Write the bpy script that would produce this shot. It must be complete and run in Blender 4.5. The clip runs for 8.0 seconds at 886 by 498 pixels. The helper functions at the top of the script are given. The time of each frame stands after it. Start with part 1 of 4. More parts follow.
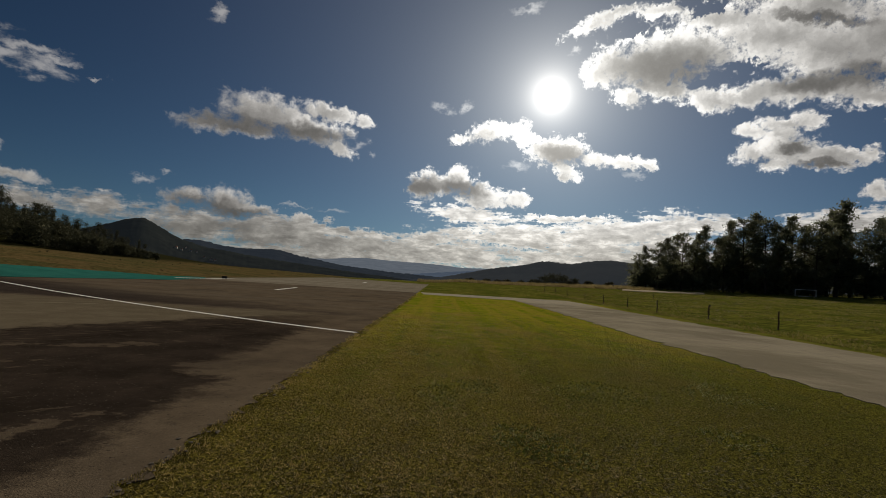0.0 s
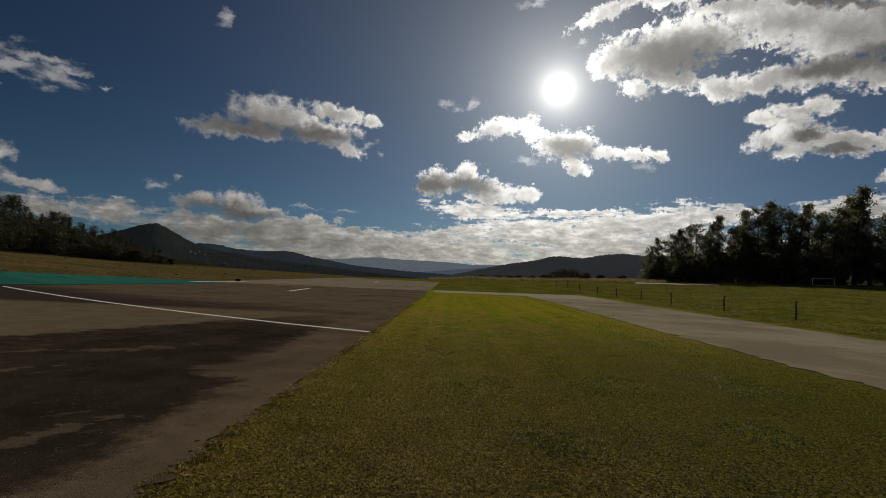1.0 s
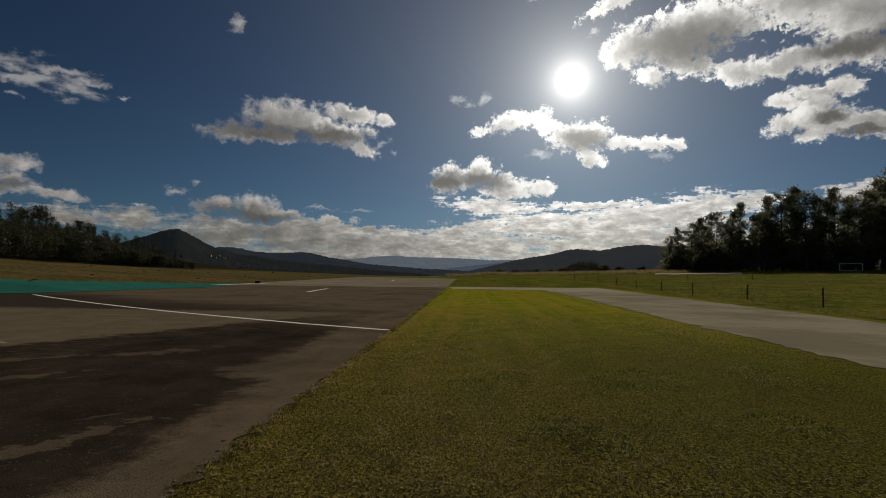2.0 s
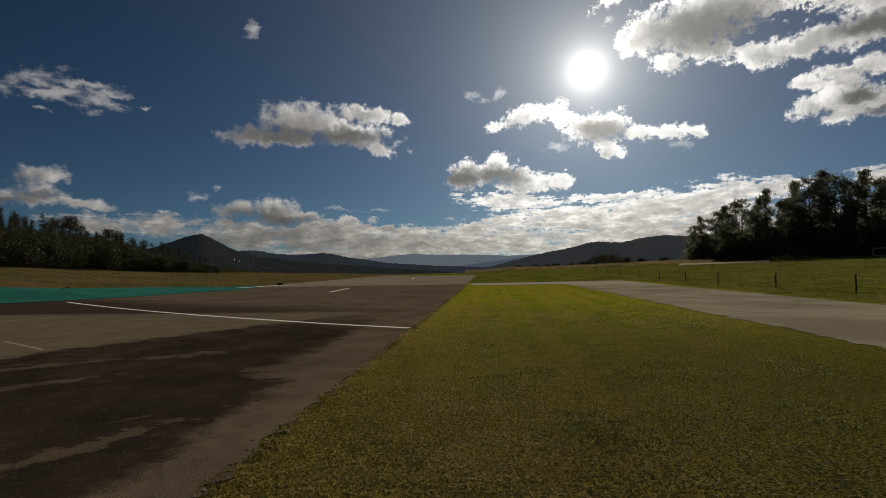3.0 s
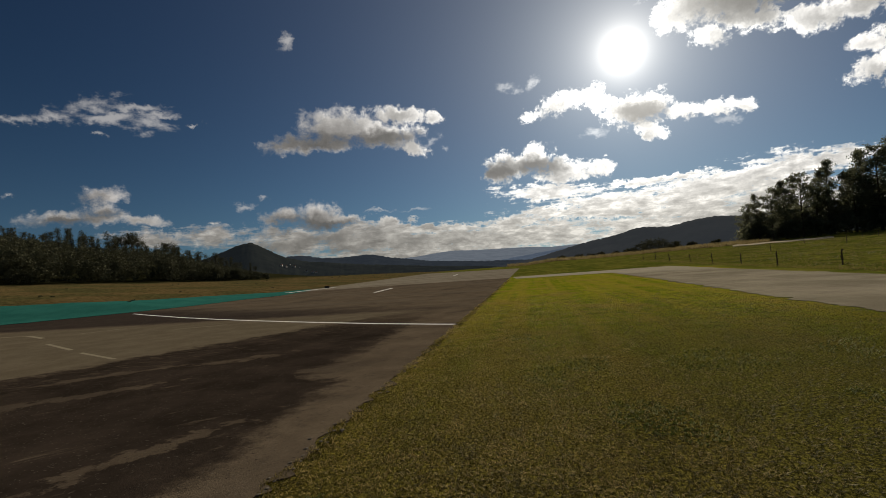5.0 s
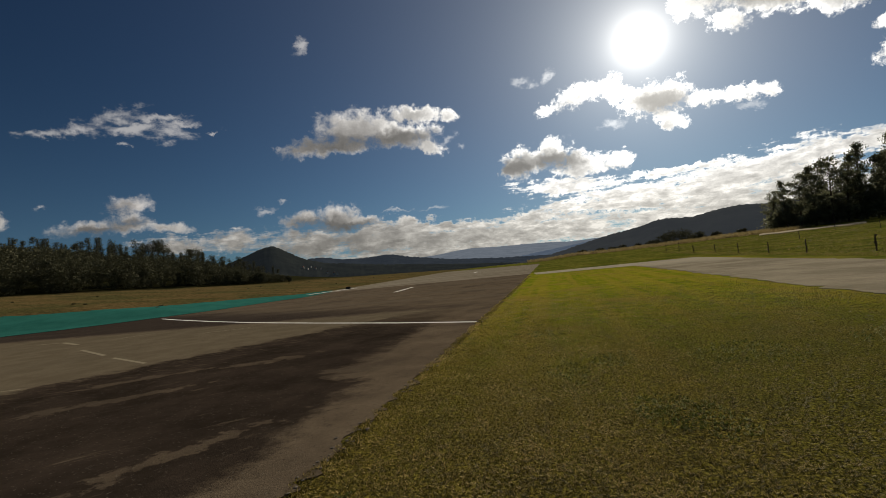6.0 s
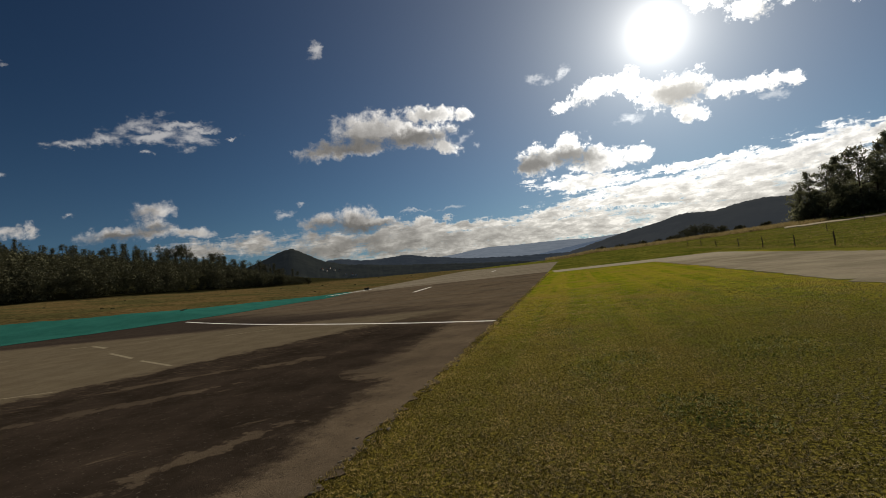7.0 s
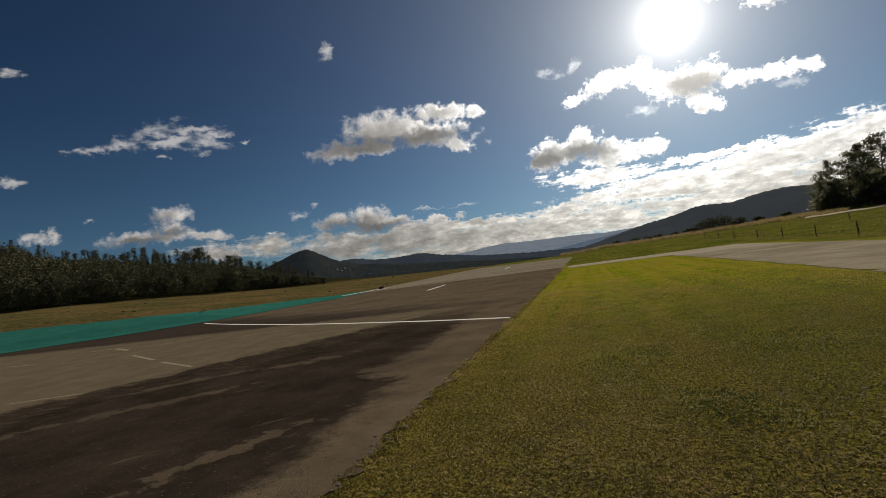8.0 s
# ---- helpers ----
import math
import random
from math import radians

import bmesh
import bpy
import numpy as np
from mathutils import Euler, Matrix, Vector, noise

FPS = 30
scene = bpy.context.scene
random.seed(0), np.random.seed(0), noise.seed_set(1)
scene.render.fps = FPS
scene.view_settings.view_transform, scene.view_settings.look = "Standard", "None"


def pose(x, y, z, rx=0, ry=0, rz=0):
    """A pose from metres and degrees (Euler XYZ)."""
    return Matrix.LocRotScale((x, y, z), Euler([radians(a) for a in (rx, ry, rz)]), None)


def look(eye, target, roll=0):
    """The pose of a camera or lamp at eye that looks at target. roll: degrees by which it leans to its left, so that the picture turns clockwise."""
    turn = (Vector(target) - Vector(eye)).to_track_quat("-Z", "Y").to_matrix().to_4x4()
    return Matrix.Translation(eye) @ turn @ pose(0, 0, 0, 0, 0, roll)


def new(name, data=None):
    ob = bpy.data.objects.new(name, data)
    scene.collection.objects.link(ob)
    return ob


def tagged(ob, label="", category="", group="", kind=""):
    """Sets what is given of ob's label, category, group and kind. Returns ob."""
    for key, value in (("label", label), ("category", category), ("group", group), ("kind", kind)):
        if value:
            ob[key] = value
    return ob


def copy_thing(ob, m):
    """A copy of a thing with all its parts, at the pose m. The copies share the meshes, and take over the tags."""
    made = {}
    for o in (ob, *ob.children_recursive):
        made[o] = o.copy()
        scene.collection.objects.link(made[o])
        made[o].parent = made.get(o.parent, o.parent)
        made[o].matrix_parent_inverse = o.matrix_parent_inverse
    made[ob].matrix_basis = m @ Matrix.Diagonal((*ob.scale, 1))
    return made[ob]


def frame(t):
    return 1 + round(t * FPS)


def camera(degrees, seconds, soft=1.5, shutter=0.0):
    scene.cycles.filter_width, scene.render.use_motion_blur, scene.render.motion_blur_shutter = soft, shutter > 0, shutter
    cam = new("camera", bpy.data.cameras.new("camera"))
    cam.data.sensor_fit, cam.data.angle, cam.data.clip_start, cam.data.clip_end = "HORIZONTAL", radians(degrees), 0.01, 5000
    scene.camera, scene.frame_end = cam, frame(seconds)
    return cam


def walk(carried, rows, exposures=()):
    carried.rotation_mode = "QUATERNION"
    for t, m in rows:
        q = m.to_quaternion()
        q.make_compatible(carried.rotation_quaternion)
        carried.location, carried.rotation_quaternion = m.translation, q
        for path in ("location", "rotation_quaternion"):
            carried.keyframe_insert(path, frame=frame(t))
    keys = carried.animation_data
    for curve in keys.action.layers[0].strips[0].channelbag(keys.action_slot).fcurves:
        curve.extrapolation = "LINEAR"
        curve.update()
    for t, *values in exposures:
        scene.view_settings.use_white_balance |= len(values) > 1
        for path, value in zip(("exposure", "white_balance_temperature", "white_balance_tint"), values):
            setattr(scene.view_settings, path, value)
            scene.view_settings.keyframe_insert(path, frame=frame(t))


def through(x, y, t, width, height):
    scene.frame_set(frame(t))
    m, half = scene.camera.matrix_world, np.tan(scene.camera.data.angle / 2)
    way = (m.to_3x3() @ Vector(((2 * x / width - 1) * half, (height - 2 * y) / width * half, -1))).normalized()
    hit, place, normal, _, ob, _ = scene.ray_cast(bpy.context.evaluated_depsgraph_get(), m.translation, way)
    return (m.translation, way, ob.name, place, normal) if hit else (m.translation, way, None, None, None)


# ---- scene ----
# camera: it stands on the mown strip at eye height and turns to the left
cam = camera(86.05, 8.0, soft=0.8)
EYE = 1.7
ROWS = [
    (0, 93.34, -3.64, 0.09),
    (0.5, 93.16, -3.04, 0.65),
    (1, 92.98, -2.24, 1.44),
    (1.5, 92.78, -1.43, 2.39),
    (3, 92.18, 1.09, 5.80),
    (3.5, 92.17, 1.80, 7.01),
    (4, 92.11, 2.48, 8.28),
    (4.5, 92.01, 3.29, 9.59),
    (6, 91.90, 5.79, 13.23),
    (6.5, 92.03, 6.37, 14.32),
    (7, 92.08, 6.80, 15.37),
    (7.5, 92.12, 7.36, 16.42),
    (8, 92.02, 7.87, 17.07),
]
walk(cam, [(t, pose(0, 0, EYE, rx, ry, rz)) for t, rx, ry, rz in ROWS],
     [(0.0, -0.20), (0.5, -0.34), (1.5, -0.38), (3.5, -0.16), (4.5, -0.04), (6.5, 0.22), (8.0, 0.30)])

# ---- sun and sky ----
SUN_AZ, SUN_EL = 11.7, 21.55
SUN_WAY = Vector((math.sin(radians(SUN_AZ)) * math.cos(radians(SUN_EL)), math.cos(radians(SUN_AZ)) * math.cos(radians(SUN_EL)), math.sin(radians(SUN_EL))))
sun_data = bpy.data.lights.new("sun", "SUN")
sun_data.energy, sun_data.angle, sun_data.color = 4.6, radians(0.6), (1.0, 0.9, 0.74)
sun = new("sun", sun_data)
sun.matrix_world = look(SUN_WAY * 100, (0, 0, 0))

world = bpy.data.worlds.new("sky")
world.use_nodes = True
scene.world = world
W = world.node_tree
W.nodes.clear()


class Graph:
    """Short hand for wiring nodes."""

    def __init__(self, tree):
        self.tree = tree

    def node(self, kind, **values):
        n = self.tree.nodes.new(kind)
        for key, value in values.items():
            setattr(n, key, value)
        return n

    def put(self, socket, value):
        if isinstance(value, bpy.types.NodeSocket):
            self.tree.links.new(value, socket)
        else:
            socket.default_value = value

    def math(self, op, a, b=0.0, c=0.0, clamp=False):
        n = self.node("ShaderNodeMath", operation=op, use_clamp=clamp)
        for s, v in zip(n.inputs, (a, b, c)):
            self.put(s, v)
        return n.outputs[0]

    def vec(self, op, a, b=(0, 0, 0)):
        n = self.node("ShaderNodeVectorMath", operation=op)
        self.put(n.inputs[0], a)
        self.put(n.inputs[1], b)
        return n.outputs["Value"] if op in ("LENGTH", "DOT_PRODUCT", "DISTANCE") else n.outputs[0]

    def ramp(self, x, lo, hi, to_lo=0.0, to_hi=1.0):
        n = self.node("ShaderNodeMapRange", interpolation_type="SMOOTHSTEP")
        for k, v in zip(("Value", "From Min", "From Max", "To Min", "To Max"), (x, lo, hi, to_lo, to_hi)):
            self.put(n.inputs[k], v)
        return n.outputs[0]

    def noise(self, vector, scale, detail=4.0, rough=0.55, distort=0.0):
        n = self.node("ShaderNodeTexNoise")
        self.put(n.inputs["Vector"], vector)
        for k, v in zip(("Scale", "Detail", "Roughness", "Distortion"), (scale, detail, rough, distort)):
            self.put(n.inputs[k], v)
        return n.outputs["Fac"]

    def mix(self, fac, a, b, blend="MIX"):
        n = self.node("ShaderNodeMix", data_type="RGBA", blend_type=blend)
        self.put(n.inputs[0], fac)
        for s, v in ((n.inputs[6], a), (n.inputs[7], b)):
            self.put(s, v if isinstance(v, bpy.types.NodeSocket) else (*v, 1.0))
        return n.outputs[2]

    def scaled(self, vector, s):
        n = self.node("ShaderNodeMapping")
        self.put(n.inputs["Vector"], vector)
        n.inputs["Scale"].default_value = s
        return n.outputs[0]


G = Graph(W)
coord = G.node("ShaderNodeTexCoord").outputs["Generated"]
sep = G.node("ShaderNodeSeparateXYZ")
G.put(sep.inputs[0], coord)
DEG = 180 / math.pi
az = G.math("MULTIPLY", G.math("ARCTAN2", sep.outputs[0], sep.outputs[1]), DEG)
el = G.math("MULTIPLY", G.math("ARCSINE", sep.outputs[2]), DEG)
uv_node = G.node("ShaderNodeCombineXYZ")
G.put(uv_node.inputs[0], az), G.put(uv_node.inputs[1], el)
uv = uv_node.outputs[0]
# puffs push the plain outline of each cloud about, and a finer noise tears its edge
warp = G.node("ShaderNodeTexNoise")
G.put(warp.inputs["Vector"], uv)
warp.inputs["Scale"].default_value, warp.inputs["Detail"].default_value, warp.inputs["Roughness"].default_value = 0.7, 7.0, 0.62
off = G.vec("MULTIPLY", G.vec("SUBTRACT", warp.outputs["Color"], (0.5, 0.5, 0.5)), (3.0, 2.3, 0))
uvw = G.vec("ADD", uv, off)


heaps, gaps, banks, cores, wisps = [], [], [], [], []
LARGE = 1.5


def cloud(*v):
    heaps.append(v)


def gap(*v):
    gaps.append(v)


def bank(*v):
    banks.append(v)


def dense(*v):
    cores.append(v)


def wisp(*v):
    wisps.append(v)


# the long heap and its torn right end
cloud(-22.6, 16.8, 4.07, 1.97, 1)
cloud(-28.0, 14.9, 3.15, 0.9, 14)
cloud(-24.6, 15.0, 4.53, 1.06, 1)
cloud(-17.4, 15.9, 5.28, 1.4, -5)
cloud(-20.0, 16.7, 2.66, 1.49, 1)
cloud(-13.4, 14.2, 1.82, 0.85, -21)
cloud(-14.6, 18.0, 3.27, 0.88, -5)
cloud(-10.9, 17.5, 1.43, 0.7, -16)
wisp(-10.9, 14.6, 1.02, 0.39, 27)
wisp(-9.7, 13.8, 0.69, 0.33, -2)
dense(-22.7, 15.2, 7.62, 0.75, -2)
dense(-16.4, 15.5, 3.53, 0.7, -1)
# soft thin cloud over the woods
wisp(-46.8, 17.7, 2.66, 0.82, 19)
wisp(-49.6, 16.3, 2.45, 0.48, 10)
wisp(-42.8, 17.9, 3.47, 0.53, -1)
wisp(-42.4, 16.5, 2.3, 0.92, -2)
wisp(-45.5, 16.6, 3.46, 0.51, 9)
wisp(-40.7, 17.2, 1.72, 0.38, 7)
wisp(-37.8, 16.6, 0.76, 0.22, 16)
wisp(-46.2, 15.0, 0.79, 0.26, 8)
wisp(-52.6, 15.7, 2.24, 0.42, 11)
wisp(-58.7, 12.6, 1.1, 0.35, 7)
wisp(-53.0, 9.2, 0.54, 0.27, -3)
wisp(-57.7, 22.0, 0.89, 0.38, 8)
cloud(-46.0, 9.2, 2.21, 0.8, 4)
cloud(-46.3, 8.0, 1.39, 1.06, 3)
cloud(-49.1, 7.0, 3.07, 0.67, 3)
cloud(-46.3, 6.9, 2.28, 0.64, 2)
cloud(-43.0, 6.7, 2.37, 0.56, -5)
cloud(-57.3, 7.5, 1.04, 0.57, -4)
cloud(-55.9, 7.7, 0.5, 0.69, -4)
dense(-48.9, 6.7, 2.45, 0.36, 2)
dense(-46.3, 7.4, 1.39, 0.53, 3)
wisp(-31.2, 9.1, 0.76, 0.37, 1)
wisp(-33.2, 8.1, 1.02, 0.43, 1)
# heap above the pointed hill
cloud(-24.9, 6.6, 2.8, 1.56, -1)
cloud(-28.7, 6.9, 2.45, 0.95, 5)
cloud(-30.4, 6.5, 1.18, 0.75, 0)
cloud(-22.4, 6.3, 2.07, 0.73, -11)
cloud(-30.1, 5.1, 1.55, 0.76, -1)
cloud(-16.8, 5.5, 1.48, 0.6, -2)
dense(-27.3, 6.0, 2.6, 0.64, -1)
dense(-24.0, 5.7, 2.95, 0.52, -1)
wisp(-17.8, 7.0, 1.74, 0.2, -1)
wisp(-13.9, 7.0, 1.77, 0.27, 2)
# banks along the horizon
bank(-41.8, 4.8, 3.19, 0.79, -4)
bank(-36.3, 4.8, 3.41, 1.02, 5)
bank(-28.1, 3.7, 5.93, 1.54, -1)
bank(-19.2, 3.6, 8.06, 1.6, -2)
bank(-8.4, 3.0, 8.81, 1.36, -3)
bank(-0.3, 2.9, 7.84, 1.48, -3)
bank(-17.2, 4.8, 3.7, 0.81, -2)
bank(-1.9, 4.5, 2.95, 0.61, -3)
bank(-12.5, 4.5, 6.48, 0.48, -2)
bank(2.6, 7.6, 4.93, 0.73, -4)
bank(11.4, 5.4, 7.75, 1.28, -2)
bank(6.4, 5.0, 6.8, 0.79, -4)
bank(18.4, 5.7, 6.18, 1.58, 5)
bank(14.0, 7.6, 4.76, 0.31, -1)
bank(23.7, 6.6, 4.32, 1.27, 10)
bank(28.6, 7.1, 3.03, 0.82, 4)
bank(17.2, 4.1, 5.57, 0.92, 1)
bank(25.5, 4.9, 3.2, 1.24, -6)
bank(40.2, 7.5, 4.1, 0.93, 5)
bank(23.3, 2.7, 22.36, 1.88, 2)
bank(-27.5, 0.4, 31.83, 1.58, 4)
# small heaps standing out of the banks
cloud(-26.8, 4.1, 2.61, 0.77, -1)
cloud(-23.1, 4.5, 3.24, 0.79, 2)
cloud(-19.0, 4.6, 3.06, 0.74, -2)
cloud(-13.9, 3.5, 4.08, 0.61, -2)
cloud(-21.2, 3.1, 3.95, 0.53, -2)
cloud(-29.9, 3.6, 2.4, 0.76, -1)
cloud(-36.0, 4.9, 1.96, 0.6, 5)
cloud(-41.1, 4.9, 1.97, 0.46, 0)
cloud(18.5, 6.6, 2.77, 0.67, -1)
cloud(22.8, 6.8, 2.06, 0.76, 10)
cloud(26.1, 6.9, 1.92, 0.73, 10)
cloud(29.3, 7.4, 1.94, 0.59, -3)
cloud(17.2, 4.2, 3.25, 0.49, -2)
cloud(10.2, 4.5, 2.55, 0.45, -4)
cloud(2.0, 7.6, 2.76, 0.53, -4)
cloud(-1.5, 4.6, 2.15, 0.41, -3)
cloud(-7.0, 3.6, 3.41, 0.48, -3)
cloud(23.1, 4.5, 2.43, 0.58, 4)
# dark heap under the sun's own
cloud(-3.3, 10.7, 1.84, 1.52, -3)
cloud(-1.8, 11.0, 2.56, 1.32, -4)
cloud(1.2, 11.8, 2.0, 1.43, -5)
cloud(4.1, 10.2, 3.89, 1.17, -10)
cloud(4.0, 9.2, 2.98, 0.72, -5)
cloud(8.1, 9.9, 2.2, 0.77, -11)
dense(-3.2, 10.6, 2.04, 0.99, -4)
dense(1.3, 10.7, 2.78, 0.85, -4)
# ragged heap below the sun
cloud(0.7, 16.4, 1.26, 0.64, 9)
cloud(4.5, 17.4, 2.92, 1.14, 15)
cloud(8.1, 17.8, 1.48, 0.99, 12)
cloud(9.0, 16.8, 1.7, 0.85, -7)
cloud(12.0, 15.4, 2.98, 1.51, -3)
cloud(14.4, 15.8, 1.87, 1.18, -9)
cloud(13.7, 13.5, 2.06, 0.76, -28)
cloud(17.2, 14.6, 2.34, 0.82, -9)
cloud(20.5, 14.0, 2.69, 0.8, -5)
cloud(22.8, 13.6, 1.15, 0.49, -21)
cloud(13.6, 12.5, 0.65, 0.55, -7)
wisp(21.5, 12.7, 1.25, 0.34, -10)
wisp(8.3, 13.5, 1.5, 0.51, 3)
dense(12.9, 15.2, 2.5, 0.9, -8)
wisp(-1.5, 19.7, 1.5, 0.55, -5)
wisp(1.5, 20.0, 0.47, 0.91, -23)
wisp(-27.5, 25.6, 0.93, 0.81, 43)
# the great cloud beside the sun, with blue showing through
cloud(16.8, 23.6, 1.71, 1.43, -3)
cloud(18.6, 24.4, 2.59, 1.68, -5)
cloud(22.9, 23.9, 4.7, 2.51, -7)
cloud(26.3, 25.1, 6.41, 1.89, -9)
cloud(20.3, 21.0, 1.51, 1.16, -4)
cloud(23.6, 21.6, 3.61, 0.99, -15)
cloud(28.6, 20.0, 2.76, 1.09, -12)
cloud(31.7, 19.9, 3.46, 1.14, -3)
cloud(36.0, 20.0, 3.98, 1.38, -7)
cloud(39.5, 19.4, 3.59, 1.36, -11)
cloud(41.5, 18.3, 1.62, 0.96, -11)
cloud(34.1, 24.9, 6.76, 2.43, -12)
cloud(38.6, 23.0, 4.89, 2.82, -13)
cloud(41.8, 23.2, 3.42, 2.69, -15)
cloud(30.0, 27.1, 6.02, 1.19, -11)
cloud(15.9, 28.4, 2.97, 0.71, 18)
cloud(18.4, 29.3, 3.57, 0.56, 7)
cloud(23.6, 29.0, 2.8, 0.72, -8)
cloud(37.2, 26.7, 6.31, 1.38, -15)
cloud(44.8, 21.1, 4.05, 3.49, -15)
cloud(35.8, 29.5, 10.05, 2.22, -16)
gap(31.9, 22.8, 1.77, 0.53, -4)
gap(28.3, 21.8, 1.73, 0.45, 11)
gap(28.6, 28.4, 1.73, 0.59, -10)
gap(20.9, 27.4, 1.22, 0.47, 22)
dense(24.1, 23.5, 5.31, 1.86, -7)
dense(38.6, 20.3, 4.14, 0.75, -2)
dense(41.3, 20.5, 1.76, 0.94, -12)
dense(38.1, 25.7, 3.49, 0.36, -19)
cloud(34.9, 16.9, 2.1, 0.74, -7)
cloud(32.4, 16.6, 1.94, 0.71, -6)
cloud(37.2, 17.1, 1.56, 0.72, -8)
cloud(35.4, 14.5, 2.75, 1.45, -6)
cloud(35.1, 15.8, 1.82, 0.96, -7)
cloud(32.6, 14.4, 1.97, 0.9, 12)
cloud(38.5, 13.3, 2.49, 1.08, -12)
cloud(34.5, 13.1, 1.38, 0.71, -5)
cloud(40.6, 13.4, 1.69, 0.64, -19)
cloud(41.6, 13.7, 0.84, 0.59, -7)
cloud(42.1, 10.0, 1.0, 0.7, -4)
dense(38.2, 12.9, 1.51, 0.31, -6)
dense(35.9, 14.5, 1.16, 0.43, -6)
wisp(14.1, 26.0, 0.79, 0.37, 25)
wisp(8.4, 30.2, 2.01, 0.44, 7)


def nearest(shapes, at, soft=0.25):
    """Distance to the nearest of many ovals, in short batches one after another, which keeps the sky's shader small."""
    out, here_ = None, at
    for k, (a, e, ra, re, turn) in enumerate(shapes):
        n = G.node("ShaderNodeMapping", vector_type="TEXTURE")
        G.put(n.inputs["Vector"], here_)
        n.inputs["Location"].default_value = (a, e, 0)
        n.inputs["Rotation"].default_value = (0, 0, radians(turn))
        n.inputs["Scale"].default_value = (ra, re, 1)
        d = G.vec("LENGTH", n.outputs[0])
        out = d if out is None else G.math("SMOOTH_MIN", out, d, soft)
        if k % 5 == 4:
            step = G.node("ShaderNodeCombineXYZ")
            G.put(step.inputs[2], G.math("MULTIPLY", out, 1e-7))
            here_ = G.vec("ADD", at, step.outputs[0])
    return out


puff = G.noise(uv, 0.62, 6.0, 0.55, 0.35)
fine = G.noise(uv, 2.2, 9.0, 0.74, 0.3)
torn = G.ramp(az, -22.0, 6.0, 0.8, 1.7)
lump = G.math("ADD", G.math("MULTIPLY", G.math("SUBTRACT", puff, 0.5), 1.7), G.math("MULTIPLY", G.math("SUBTRACT", fine, 0.5), torn))
here = G.math("SUBTRACT", 1.14, nearest(heaps, uvw))
heap = G.math("ADD", here, lump)
hole = G.ramp(G.math("ADD", nearest(gaps, uvw), G.math("MULTIPLY", lump, 1.1)), 1.25, 0.35)
heap = G.math("SUBTRACT", heap, G.math("MULTIPLY", hole, 1.6))
# low stratus along the horizon, drawn out sideways in thin layers
flat_uv = G.scaled(uv, (0.22, 1.0, 1.0))
strat = G.noise(flat_uv, 1.4, 8.0, 0.62, 0.1)
low = G.math("ADD", G.math("SUBTRACT", 1.36, nearest(banks, uvw)), G.math("MULTIPLY", G.math("SUBTRACT", strat, 0.5), 3.2))
low = G.math("ADD", low, G.math("MULTIPLY", G.math("SUBTRACT", fine, 0.5), 1.5))
# scattered cloud over the rest of the sky, behind and beside the view
rest = G.math("MULTIPLY", G.math("SUBTRACT", G.noise(coord, 3.0, 8.0, 0.6), 0.56), 5.0)
away = G.math("MAXIMUM", G.ramp(G.math("ABSOLUTE", az), 62, 75), G.ramp(el, 38, 48))
rest = G.math("SUBTRACT", rest, G.math("MULTIPLY", G.math("SUBTRACT", 1.0, away), 9.0))
body = G.math("MAXIMUM", G.math("MAXIMUM", heap, low), rest)
veil = G.noise(G.scaled(uv, (0.5, 1.0, 1.0)), 0.9, 6.0, 0.6, 0.3)
thin = G.ramp(G.math("ADD", G.math("SUBTRACT", 1.2, nearest(wisps, uvw, 0.4)), G.math("MULTIPLY", G.math("SUBTRACT", veil, 0.5), 3.2)), 0.0, 1.35, 0.0, G.ramp(az, -30.0, -10.0, 0.50, 0.26))
cover = G.math("MAXIMUM", G.ramp(body, -0.10, G.ramp(az, -34.0, -14.0, 1.0, 0.55)), thin)
# how much cloud the light has passed: here, and a little way towards the sun
to_sun = G.vec("NORMALIZE", G.vec("SUBTRACT", (SUN_AZ, SUN_EL + 6, 0), uv))
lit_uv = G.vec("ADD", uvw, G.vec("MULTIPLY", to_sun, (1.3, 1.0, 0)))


def billow(at):
    return G.math("MULTIPLY", G.math("SUBTRACT", G.noise(at, 0.55, 5.0, 0.55, 0.3), 0.5), 1.9)


bank_depth = G.math("MULTIPLY", G.math("SUBTRACT", G.noise(G.scaled(uv, (0.35, 1.0, 1.0)), 1.3, 7.0, 0.62, 0.12), 0.42), 3.0)
bank_depth = G.math("MULTIPLY", G.math("ADD", bank_depth, 0.12), G.ramp(low, 0.0, 0.7))
depth_here = G.math("MAXIMUM", G.math("ADD", here, billow(uv)), bank_depth)
depth_lit = G.math("MAXIMUM", G.math("ADD", G.math("SUBTRACT", 1.12, nearest([v for v in heaps if v[2] * v[3] > LARGE], lit_uv, 0.4)), billow(lit_uv)), bank_depth)
passed = G.math("ADD", G.math("MULTIPLY", G.math("MAXIMUM", depth_here, 0.0), 0.45), G.math("MULTIPLY", G.math("MAXIMUM", depth_lit, 0.0), 0.55))
grey = G.ramp(G.math("ADD", nearest(cores, uvw, 0.3), G.math("MULTIPLY", billow(uv), 0.35)), 1.7, 0.4)
passed = G.math("ADD", passed, G.math("MULTIPLY", grey, G.ramp(az, -25.0, 0.0, 0.55, 0.95)))
cosang = G.vec("DOT_PRODUCT", coord, tuple(SUN_WAY))
ang = G.math("MULTIPLY", G.math("ARCCOSINE", G.math("MINIMUM", cosang, 1.0)), DEG)
near = G.ramp(ang, 48.0, 4.0)
near_lit = G.math("ADD", 0.43, G.math("MULTIPLY", G.math("POWER", near, 1.8), 0.80))
